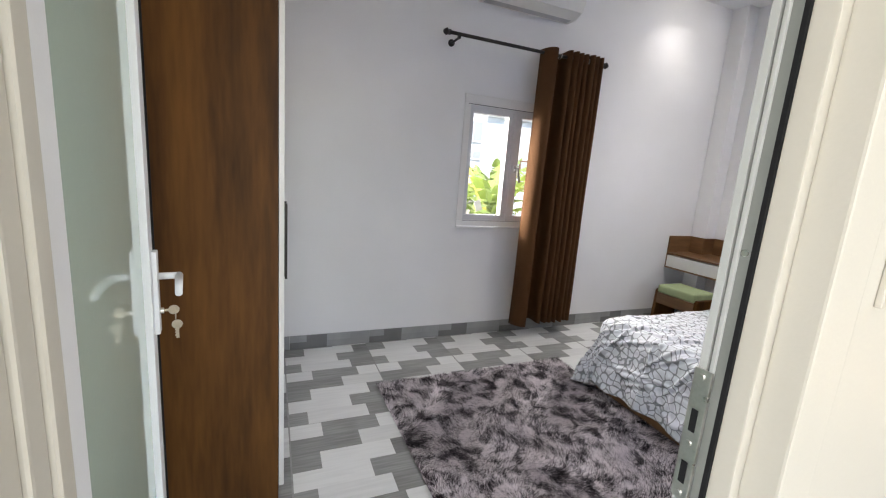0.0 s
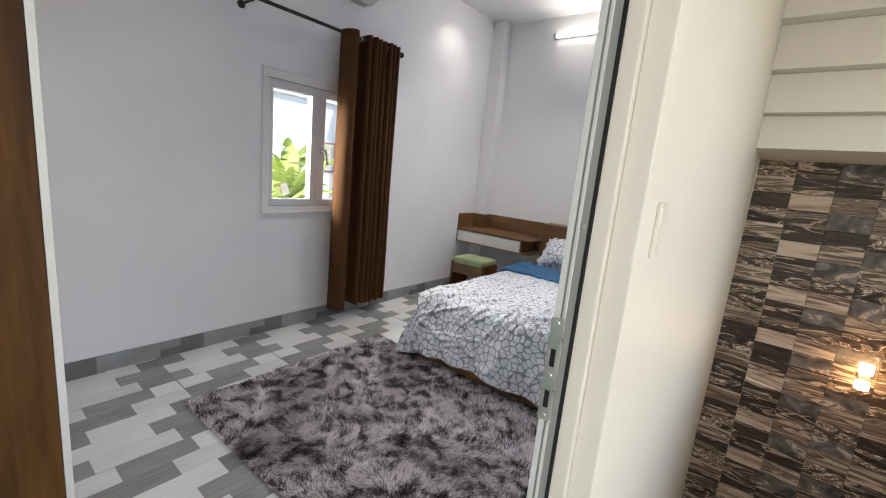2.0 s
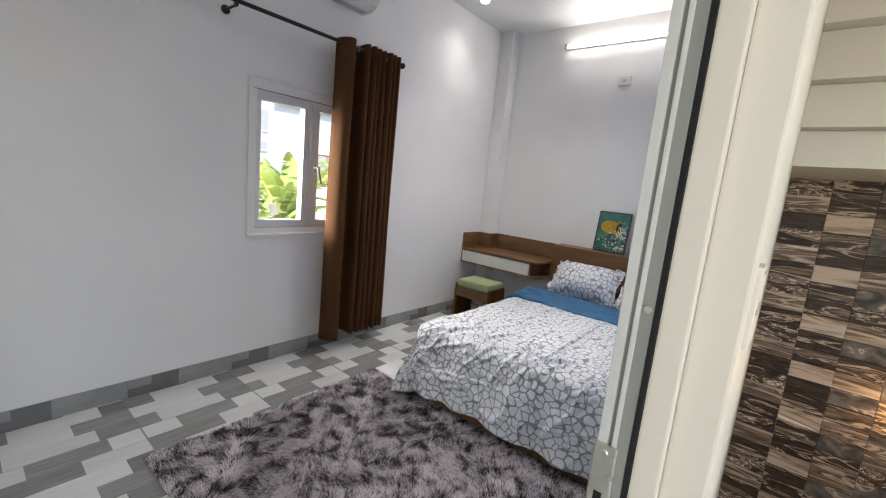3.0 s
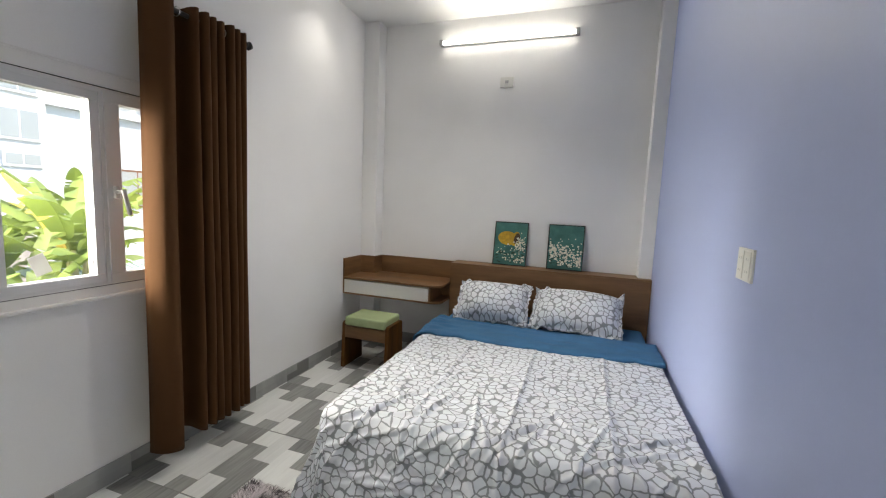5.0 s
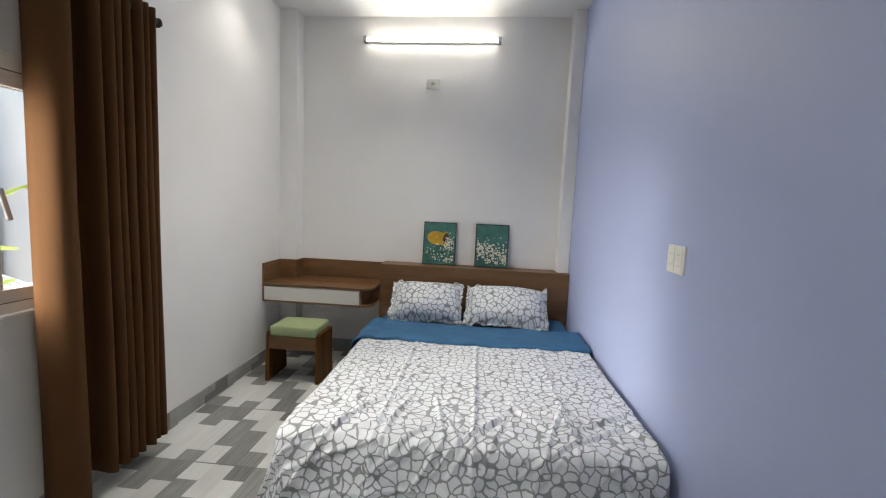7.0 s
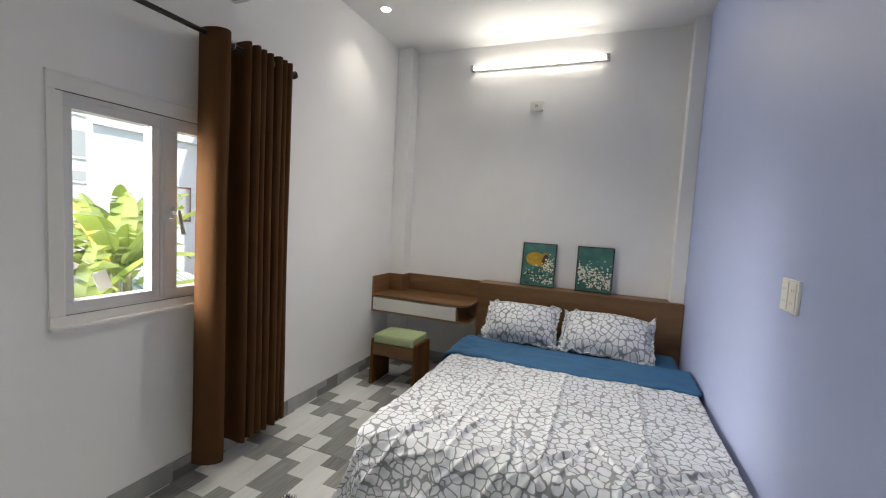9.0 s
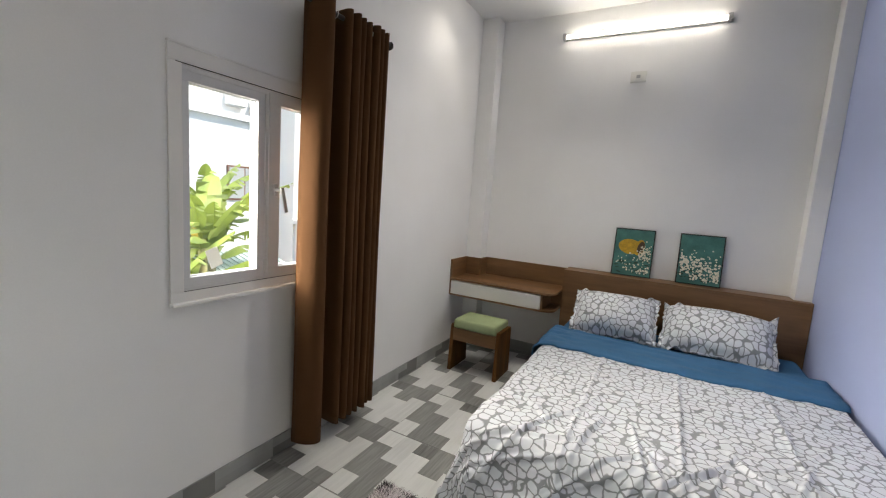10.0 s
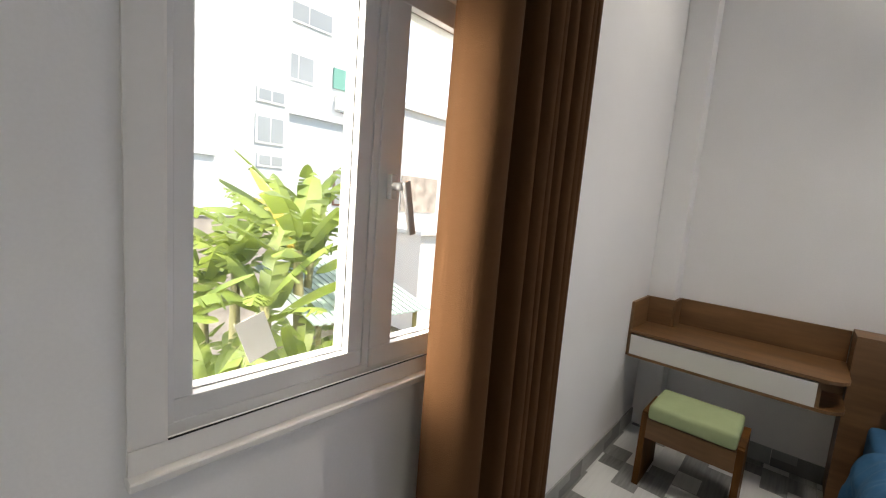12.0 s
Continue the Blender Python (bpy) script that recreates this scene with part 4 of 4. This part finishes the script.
plate("light_switch", 0.985, HALL_Y, 1.31, 0.07, 0.12, -1, [(0, 0.03, 0.045, 0.04), (0, -0.03, 0.045, 0.04)], "cream light switch on the cream hall wall", PLASTIC_CREAM)

# ---- rug ----


def shag(name):
    """Mottled pile: pale and near-black patches with torn edges, and tone differing from tuft to tuft."""
    m = bpy.data.materials.new(name)
    m.use_nodes = True
    n, l = m.node_tree.nodes, m.node_tree.links
    b = n["Principled BSDF"]
    tc, geo = n.new("ShaderNodeTexCoord"), n.new("ShaderNodeNewGeometry")
    no = n.new("ShaderNodeTexNoise")
    no.inputs["Scale"].default_value, no.inputs["Detail"].default_value, no.inputs["Distortion"].default_value = 10.5, 9, 0.6
    l.new(tc.outputs["Object"], no.inputs["Vector"])
    ad = n.new("ShaderNodeMath")
    ad.operation = "MULTIPLY_ADD"
    ad.inputs[1].default_value, ad.inputs[2].default_value = 0.36, -0.18
    l.new(geo.outputs["Random Per Island"], ad.inputs[0])
    a2 = n.new("ShaderNodeMath")
    l.new(ad.outputs[0], a2.inputs[0])
    l.new(no.outputs[0], a2.inputs[1])
    ramp = n.new("ShaderNodeValToRGB")
    e = ramp.color_ramp.elements
    e[0].position, e[0].color = 0.37, (0.009, 0.007, 0.009, 1)
    e[1].position, e[1].color = 0.59, (0.80, 0.735, 0.765, 1)
    x = e.new(0.47)
    x.color = (0.17, 0.142, 0.160, 1)
    l.new(a2.outputs[0], ramp.inputs[0])
    l.new(ramp.outputs[0], b.inputs["Base Color"])
    b.inputs["Roughness"].default_value = 0.8
    b.inputs["Specular IOR Level"].default_value = 0.25
    return m


RUG = shag("shaggy_rug_fibre")
rug = thing("rug", (1.55, 1.85, 0.0), "shaggy mottled grey-brown rug on the floor", "rug")
RW, RL = 1.46, 1.96
rug_m = pose(1.525, 1.86, 0.0, 0, 0, 1.2)


def rug_part(name, bm, m, label="", kind=""):
    bm.transform(rug_m)
    return part(name, bm, m, rug, label, False, kind)


rug_part("backing", box(B(), -RW / 2, RW / 2, -RL / 2, RL / 2, 0.001, 0.010, 0.002), RUG, "rug backing")
rng = np.random.default_rng(4)
N = 120000
px, py = rng.uniform(-RW / 2, RW / 2, N), rng.uniform(-RL / 2, RL / 2, N)
swirl = np.sin(px * 7 + 2 * np.sin(py * 5)) + np.cos(py * 6 + 1.5 * np.sin(px * 8))
az = swirl * 1.6 + rng.normal(0, 0.8, N)
ln, hg = rng.uniform(0.020, 0.042, N), rng.uniform(0.014, 0.030, N)
wx = rng.uniform(0.0014, 0.0028, N)
tipx, tipy = px + np.cos(az) * ln, py + np.sin(az) * ln
tipx, tipy = np.clip(tipx, -RW / 2 - 0.012, RW / 2 + 0.012), np.clip(tipy, -RL / 2 - 0.012, RL / 2 + 0.012)
co = np.empty((N * 3, 3))
co[0::3] = np.stack([px - np.sin(az) * wx, py + np.cos(az) * wx, np.full(N, 0.008)], 1)
co[1::3] = np.stack([px + np.sin(az) * wx, py - np.cos(az) * wx, np.full(N, 0.008)], 1)
co[2::3] = np.stack([tipx, tipy, hg], 1)
me = bpy.data.meshes.new("pile")
me.from_pydata(co.tolist(), [], np.arange(N * 3).reshape(-1, 3).tolist())
me.materials.append(RUG)
me.transform(Matrix.Translation(-PLACES[rug]) @ rug_m)
pile = new("shag", me)
pile.parent = rug
tagged(pile, "long soft mottled pile", kind="stuff")

# ---- stairwell tile wall and lamp ----
tw = thing("wall_tiled", (5.15, 0, 0), "stairwell wall clad in brown banded stone tiles", "wall", kind="structure")
part("core", box(B(), 5.165, 5.3, -1.6, HALL_Y, -3.0, TOP), HALL_CREAM, tw)


def strata(name, stops, stretch, distortion, scale=1.5):
    """Polished banded stone print; each tile shows another stretch of the bands."""
    m = bpy.data.materials.new(name)
    m.use_nodes = True
    n, l = m.node_tree.nodes, m.node_tree.links
    b = n["Principled BSDF"]
    tc, oi = n.new("ShaderNodeTexCoord"), n.new("ShaderNodeObjectInfo")
    mp = n.new("ShaderNodeMapping")
    mp.inputs["Scale"].default_value = stretch
    l.new(tc.outputs["Object"], mp.inputs[0])
    off = n.new("ShaderNodeCombineXYZ")
    ml = n.new("ShaderNodeMath")
    ml.operation = "MULTIPLY"
    ml.inputs[1].default_value = 30
    l.new(oi.outputs["Random"], ml.inputs[0])
    l.new(ml.outputs[0], off.inputs[0])
    l.new(off.outputs[0], mp.inputs["Location"])
    no = n.new("ShaderNodeTexNoise")
    no.inputs["Scale"].default_value, no.inputs["Detail"].default_value, no.inputs["Distortion"].default_value = scale, 7, distortion
    l.new(mp.outputs[0], no.inputs["Vector"])
    ramp = n.new("ShaderNodeValToRGB")
    e = ramp.color_ramp.elements
    e[0].position, e[0].color = stops[0][0], (*stops[0][1], 1)
    e[1].position, e[1].color = stops[-1][0], (*stops[-1][1], 1)
    for p, c in stops[1:-1]:
        x = e.new(p)
        x.color = (*c, 1)
    l.new(no.outputs[0], ramp.inputs[0])
    l.new(ramp.outputs[0], b.inputs["Base Color"])
    b.inputs["Roughness"].default_value = 0.55
    b.inputs["Specular IOR Level"].default_value = 0.25
    return m


INK, UMBER, TAN, SAND, BONE = (0.018, 0.012, 0.009), (0.060, 0.040, 0.028), (0.20, 0.143, 0.10), (0.46, 0.355, 0.265), (0.74, 0.62, 0.50)
STONE = {
    "dark": strata("dark_banded_stone", ((0.34, INK), (0.42, UMBER), (0.46, INK), (0.53, UMBER), (0.56, SAND), (0.585, INK), (0.68, TAN)), (1, 0.9, 7.5), 1.2),
    "brown": strata("brown_banded_stone", ((0.34, UMBER), (0.42, TAN), (0.45, UMBER), (0.52, SAND), (0.55, UMBER), (0.62, TAN), (0.70, SAND)), (1, 0.7, 8), 1.0),
    "pale": strata("pale_banded_stone", ((0.34, TAN), (0.43, SAND), (0.47, TAN), (0.54, SAND), (0.60, (0.40, 0.33, 0.26)), (0.64, TAN), (0.70, BONE)), (1, 0.6, 7), 0.8),
    "smoke": strata("smoky_grey_stone", ((0.36, (0.04, 0.034, 0.030)), (0.50, (0.10, 0.086, 0.075)), (0.60, (0.16, 0.14, 0.125)), (0.64, SAND), (0.68, (0.12, 0.10, 0.09))), (1, 2.2, 3.0), 1.0, 2.4),
    "veined": strata("pale_veined_stone", ((0.36, INK), (0.47, UMBER), (0.515, TAN), (0.53, BONE), (0.55, UMBER), (0.64, TAN), (0.70, SAND)), (1, 2.0, 6.0), 1.8, 1.8),
}
TILE_RUN = (("veined", "brown", "dark"), ("dark", "dark", "pale"), ("smoke", "dark", "brown"), ("brown", "veined", "smoke"))
tile_me = {k: mesh_of("stone_tile", box(B(), 0, 0.012, 0.001, 0.299, 0.001, 0.149, 0.002, 1), m) for k, m in STONE.items()}
seam_me = mesh_of("pale_strip", box(B(), -0.0015, 0.010, 0.001, 0.299, 0.127, 0.149, 0.001, 1), STONE["pale"])
for c in range(8):
    for r in range(26):
        y, z = 0.7085 - 0.30 * (c + 1), 1.80 - 0.15 * (r + 1)
        if y < -1.72 or z < -2.1:
            continue
        proud = 0.003 * ((c * 7 + r * 3) % 4) / 3
        ob = new("stone_tile", tile_me[TILE_RUN[c % 4][(r + c // 4) % 3]])
        ob.parent = tw
        ob.location = (proud, y, z)
        if c % 4 == 0 and r % 3 == 1:
            ob = new("pale_strip", seam_me)
            ob.parent = tw
            ob.location = (proud - 0.001, y, z)

wl = thing("wall_lamp", (5.14, -0.40, -0.09), "small lit glass wall lamp on the tiled wall", "wall lamp")
LAMP_GLOW = glow("warm_lamp_glass", (1.0, 0.62, 0.28), 5)
bm = B()
box(bm, 5.09, 5.152, -0.44, -0.36, -0.10, -0.02, 0.004)
part("holder", bm, STEEL, wl, "steel holder")
part("upper_glass", tube(B(), (5.10, -0.40, -0.02), (5.10, -0.40, 0.06), 0.05, 20), LAMP_GLOW, wl, "glowing upper glass", True)
part("lower_glass", tube(B(), (5.10, -0.40, -0.17), (5.10, -0.40, -0.10), 0.05, 20), LAMP_GLOW, wl, "glowing lower glass", True)
lamp("wall_lamp_light", "POINT", pose(5.0, -0.40, 0.0), 1.6, (1.0, 0.6, 0.28), radius=0.06)

# ---- outside ----
GROUND = mat("dry_ground", (0.10, 0.095, 0.06), 0.95, 0.15, 0.6, 0.3, 12)
WHITE_RENDER = mat("white_render", (0.66, 0.665, 0.66), 0.8, 0.03, 0.7, 0.1, 30)
GREY_SHEET = mat("grey_sheet_roof", (0.62, 0.64, 0.65), 0.5, 0.05, 1, 0.1, 30)
GREEN_SHEET = mat("green_sheet_roof", (0.16, 0.36, 0.30), 0.5, 0.05, 2, 0.1, 30)
BRICK = mat("weathered_brick_wall", (0.42, 0.37, 0.32), 0.9, 0.2, 3, 0.3, 30)
BROWN_FRAME = mat("brown_window_frame", (0.16, 0.075, 0.045), 0.6, 0.1, 3, 0.1, 30)
DARK_PANE = mat("dark_window_pane", (0.33, 0.35, 0.36), 0.15, 0.05, 1, 0, 10)
LEAF_MAT = mat("banana_leaf", (0.20, 0.25, 0.045), 0.5, 0.12, 3, 0.15, 40, dark=(0.075, 0.125, 0.03))
DRY_LEAF = mat("yellowed_banana_leaf", (0.50, 0.36, 0.05), 0.6, 0.12, 3, 0.15, 40)
CANOPY_SHEET = mat("pale_green_corrugated_sheet", (0.34, 0.43, 0.40), 0.5, 0.05, 2, 0.1, 30)
n, l = LEAF_MAT.node_tree.nodes, LEAF_MAT.node_tree.links
tr, mx = n.new("ShaderNodeBsdfTranslucent"), n.new("ShaderNodeMixShader")
tr.inputs[0].default_value = (0.26, 0.34, 0.06, 1)
mx.inputs[0].default_value = 0.28
l.new(n["Principled BSDF"].outputs[0], mx.inputs[1])
l.new(tr.outputs[0], mx.inputs[2])
l.new(mx.outputs[0], n["Material Output"].inputs[0])
STEM = mat("banana_stem", (0.20, 0.19, 0.08), 0.7, 0.15, 6, 0.2, 30)
GZ = -3.0
solid("ground", box(B(), -60, 90, YN + 0.2, 200, GZ - 0.3, GZ), GROUND, "bare ground outside the house", "ground", kind="structure")


def leaf_mesh(bm, base, az, rise, length, width, bend, rng, n=22):
    """A banana leaf: a bending midrib with forward-swept strips, torn apart here and there."""
    side = Vector((-math.sin(az), math.cos(az), 0))
    out = Vector((math.cos(az), math.sin(az), 0))
    p, ang, prev = Vector(base), rise, None
    fold = rng.uniform(0.15, 0.55)
    for i in range(n + 1):
        s = i / n
        go = out * math.cos(ang) + Vector((0, 0, 1)) * math.sin(ang)
        up = Vector((0, 0, 1)) * math.cos(ang) - out * math.sin(ang)
        w = 0.5 * width * max(0.03, math.sin(math.pi * min(1.0, max(0.0, (s - 0.14) / 0.86)) ** 0.8) ** 0.5)
        if prev:
            q, pw, pgo, pup = prev
            for sg in (1, -1):
                torn = rng.random() < 0.22
                sag = fold + (rng.uniform(0.1, 0.6) if torn else 0.0)
                a = bm.verts.new(q)
                b = bm.verts.new(p)
                shrink = rng.uniform(0.25, 0.6) if torn else 0.0
                tip = (p - q) * shrink
                c = bm.verts.new(p + side * sg * w - up * w * sag + go * w * 0.45 - tip)
                d = bm.verts.new(q + side * sg * pw - pup * pw * sag + pgo * pw * 0.45)
                bm.faces.new((a, b, c, d) if sg > 0 else (d, c, b, a))
        prev = (p.copy(), w, go, up)
        p = p + go * (length / n)
        ang -= bend / n


def banana(x, y, height, seed, leaves=10, size=1.0):
    rng = random.Random(seed)
    ob = thing("banana_plant", (x, y, GZ), "leafy green banana plant outside the window", "plant", group="banana plants")
    bm = B()
    lean = (rng.uniform(-0.2, 0.2), rng.uniform(-0.2, 0.2))
    top = Vector((x + lean[0], y + lean[1], GZ + height))
    tube(bm, (x, y, GZ), top, 0.13 * size, 14, 0.05 * size)
    part("trunk", bm, STEM, ob, "fibrous green-brown stem", True)
    for k in range(leaves):
        bm = B()
        az = k * 2.4 + rng.uniform(-0.4, 0.4)
        rise = rng.uniform(0.75, 1.5)
        leaf_mesh(bm, top - Vector((0, 0, rng.uniform(0, 0.25))), az, rise, rng.uniform(1.0, 1.6) * size, rng.uniform(0.24, 0.34) * size, rng.uniform(0.4, 1.7), rng)
        part("leaf", bm, DRY_LEAF if k == 6 and seed in (1, 5) else LEAF_MAT, ob)
    return ob


def building(name, x0, x1, y0, y1, z1, label, windows, material, frame_material=None):
    ob = thing(name, ((x0 + x1) / 2, y0, GZ), label, "building")
    part("wall", box(B(), x0, x1, y0, y1, GZ, z1), material, ob)
    part("roof", box(B(), x0 - 0.15, x1 + 0.15, y0 - 0.15, y1, z1, z1 + 0.2), material, ob)
    for wx, wz, ww, wh in windows:
        w = part("window", box(B(), wx - 0.06, wx + ww + 0.06, y0 - 0.05, y0 + 0.02, wz - 0.06, wz + wh + 0.06, 0.01), frame_material or material, ob)
        part("pane", box(B(), wx, wx + ww / 2 - 0.02, y0 - 0.06, y0 - 0.045, wz, wz + wh), DARK_PANE, w)
        part("pane", box(B(), wx + ww / 2 + 0.02, wx + ww, y0 - 0.06, y0 - 0.045, wz, wz + wh), DARK_PANE, w)
    return ob


building("white_house", 0.5, 7.25, 14.0, 20.0, 9.0, "tall white rendered house across the yard", [(6.38, 3.66, 0.68, 0.27), (6.36, 2.58, 0.70, 0.64), (6.42, 1.97, 0.64, 0.24)], WHITE_RENDER)
grey = building("grey_house", 7.3, 10.4, 14.3, 20.0, 3.5, "low pale grey house wall behind the plants", [(9.0, 1.0, 1.1, 1.0)], GREY_SHEET, BROWN_FRAME)
upper = building("terrace_house", 7.3, 10.4, 15.2, 20.0, 8.5, "white upper storey with recessed windows", [(7.6, 4.75, 1.0, 0.7), (7.6, 6.45, 1.6, 0.5)], WHITE_RENDER)
right = building("side_house", 10.5, 18.0, 13.0, 20.0, 4.2, "white rendered side house with a porch", [], WHITE_RENDER)
part("brick_panel", box(B(), 10.7, 12.4, 12.94, 13.0, 0.9, 2.1), BRICK, right, "weathered brick panel")
part("porch_roof", box(B(), 10.4, 15.0, 11.6, 13.0, 0.25, 0.38, 0.02), WHITE_RENDER, right)
part("porch_wall", box(B(), 10.6, 15.0, 11.8, 13.0, GZ, 0.25), WHITE_RENDER, right)
ou = thing("outdoor_unit", (9.8, 15.2, 4.1), "white outdoor air conditioning unit on a house wall", "air conditioner")
part("case", box(B(), 9.45, 10.1, 14.9, 15.2, 4.1, 4.6, 0.03), PLASTIC, ou)
part("fan_grille", tube(B(), (9.68, 14.89, 4.35), (9.68, 14.905, 4.35), 0.19, 24), PLASTIC_GREY, ou, "grey fan grille")
part("bracket", box(B(), 9.5, 10.05, 14.95, 15.2, 4.05, 4.1), STEEL, ou)
bn = thing("green_awning", (9.75, 15.19, 4.8), "dark green sheet panel on the white house", "panel")
part("sheet", box(B(), 9.35, 10.05, 15.13, 15.195, 4.8, 5.45, 0.01), GREEN_SHEET, bn)
yw = thing("yard_wall", (3.0, 12.6, GZ), "low weathered brick yard wall", "wall")
part("masonry", box(B(), -2.0, 6.2, 12.6, 12.8, GZ, 0.66), BRICK, yw)
part("coping", box(B(), -2.0, 6.2, 12.55, 12.85, 0.66, 0.74, 0.01), WHITE_RENDER, yw, "pale coping")
sh = thing("shed", (4.6, 13.4, GZ), "grey corrugated sheet shed", "shed")
bm = B()
box(bm, 3.6, 5.0, 13.1, 13.9, GZ, 2.0)
part("body", bm, GREY_SHEET, sh)
part("roof", box(B(), 3.5, 5.15, 13.0, 14.0, 2.0, 2.06), GREY_SHEET, sh)
cn = thing("green_canopy", (4.4, 7.0, GZ), "green corrugated sheet canopy on posts", "canopy")
bm = B()
for k in range(17):
    x = 3.55 + 0.1 * k
    box(bm, x, x + 0.055, 6.25, 7.7, 0.0, 0.018)
    box(bm, x + 0.055, x + 0.1, 6.25, 7.7, -0.012, 0.004)
for v in bm.verts:
    v.co.z += 0.10 + (v.co.y - 6.25) * 0.26 - (v.co.x - 3.55) * 0.05
part("roof_sheet", bm, CANOPY_SHEET, cn, "green corrugated sheet")
for x, y, z in ((3.7, 6.4, 0.10), (5.1, 6.4, 0.05), (3.7, 7.5, 0.36), (5.1, 7.5, 0.30)):
    part("post", tube(B(), (x, y, GZ), (x, y, z), 0.03, 10), STEM, cn)
banana(3.85, 6.75, 3.75, 1, 13, 0.95)
banana(3.05, 6.45, 3.25, 2, 10, 0.9)
banana(2.55, 6.9, 3.05, 3, 9, 0.85)
banana(4.35, 7.9, 3.9, 5, 10, 0.9)
banana(3.35, 7.6, 3.5, 7, 10, 0.9)
banana(2.75, 6.1, 2.7, 8, 8, 0.6)
banana(3.75, 7.2, 3.6, 15, 9, 0.85)
banana(2.95, 7.3, 3.45, 16, 9, 0.8)
banana(3.4, 6.1, 2.75, 12, 8, 0.6)
bush = thing("undergrowth", (3.2, 6.6, GZ), "dense low green undergrowth below the banana plants", "bush", kind="stuff")
rng = random.Random(21)
bm = B()
for _ in range(420):
    x, y = rng.uniform(1.6, 5.2), rng.uniform(5.4, 8.6)
    h = GZ + rng.uniform(0.4, 2.5)
    leaf_mesh(bm, (x, y, h), rng.uniform(0, 6.28), rng.uniform(0.0, 1.2), rng.uniform(0.35, 0.8), rng.uniform(0.12, 0.24), rng.uniform(0.5, 1.8), rng, 7)
part("leafage", bm, LEAF_MAT, bush, kind="stuff")
bs = thing("undergrowth_stalks", (3.2, 6.6, GZ), "thin brown stalks among the undergrowth", "bush", kind="stuff")
bm = B()
for _ in range(60):
    x, y = rng.uniform(1.8, 5.0), rng.uniform(5.6, 8.4)
    tube(bm, (x, y, GZ), (x + rng.uniform(-0.2, 0.2), y, GZ + rng.uniform(0.8, 2.4)), 0.02, 6)
part("stalk", bm, STEM, bs, kind="stuff")

# ---- floor tiles and skirting tiles ----
P, FX, FY = 0.60, 0.839, 3.125
ROWS = ((0.0, 0.57), (0.27, 0.77), (0.72, 1.165), (0.59, 1.0), (0.81, 1.22))


def patch(bm, x0, x1, y0, y1, z, slot):
    f = bm.faces.new([bm.verts.new(c) for c in ((x0, y0, z), (x1, y0, z), (x1, y1, z), (x0, y1, z))])
    f.material_index = slot


bm = B()
j = 0.0011
box(bm, j, P - j, j, P - j, -0.012, -0.0005, 0, slot=2)
# rows from low y to high y within one tile
for k, (a, b) in enumerate((ROWS[2], ROWS[3], ROWS[4], ROWS[0], ROWS[1])):
    y0, y1 = k * 0.12, (k + 1) * 0.12
    y0, y1 = max(y0, j), min(y1, P - j)
    cuts = sorted({0.0, a, min(b, 1.0), max(b - 1.0, 0.0), 1.0})
    for c0, c1 in zip(cuts, cuts[1:]):
        mid = (c0 + c1) / 2
        grey = a <= mid <= b or a <= mid + 1 <= b
        patch(bm, max(c0 * P, j), min(c1 * P, P - j), y0, y1, 0.0, 1 if grey else 0)
tile_me = mesh_of("floor_tile", bm, [TILE_WHITE, TILE_GREY, GROUT])
floor = thing("floor", (0, 0, 0), "bedroom floor of pale tiles printed with grey planks", "floor", kind="structure")
part("bed_of_grout", box(B(), XW - 0.2, XE + 0.2, HALL_Y + 0.05, YN + 0.2, -0.1, -0.003), GROUT, floor)
for i in range(-3, 8):
    for k in range(-5, 2):
        x, y = FX + i * P * 1.0095, FY + k * P
        if x > XE or x + P < XW or y > YN or y + P < YS:
            continue
        ob = new("floor_tile", tile_me)
        ob.parent = floor
        ob.location = (x, y, 0)
    ob.scale = (1.0095, 1, 1)

bm = B()
H_ = 0.105
box(bm, 0.001, 0.599, 0.0, 0.0085, 0, H_, 0, slot=2)
for c0, c1, r0, r1, g in ((0, 0.45, 0, 0.5, 1), (0.45, 1, 0, 0.5, 0), (0, 0.2, 0.5, 1, 0), (0.2, 0.45, 0.5, 1, 1), (0.45, 0.75, 0.5, 1, 0), (0.75, 1.0, 0.5, 1, 0)):
    f = bm.faces.new([bm.verts.new(c) for c in ((0.001 + c0 * 0.598, -0.0005, r0 * H_), (0.001 + c1 * 0.598, -0.0005, r0 * H_), (0.001 + c1 * 0.598, -0.0005, r1 * H_), (0.001 + c0 * 0.598, -0.0005, r1 * H_))])
    f.material_index = g
SKIRT_LIGHT = by_island("grey_skirting_tile", (0.22, 0.225, 0.22), (0.36, 0.365, 0.36), 0.33)
SKIRT_DARK = by_island("dark_grey_skirting_tile", (0.085, 0.085, 0.083), (0.18, 0.18, 0.175), 0.33)
skirt_me = mesh_of("skirting_tile", bm, [SKIRT_LIGHT, SKIRT_DARK, SKIRT_LIGHT])
base = thing("baseboard", (0, 0, 0), "grey tile skirting along the bedroom walls", "baseboard", kind="structure")
x = FX - 2 * P
while x < 4.2:
    ob = new("skirting_tile", skirt_me)
    ob.parent = base
    ob.location = (x + 0.03, YN - 0.0085, 0)
    x += P
for y in (2.55, 1.95, 1.35):
    ob = new("skirting_tile", skirt_me)
    ob.parent = base
    ob.matrix_local = pose(XE - 0.0085, y + 0.79, 0, 0, 0, -90)
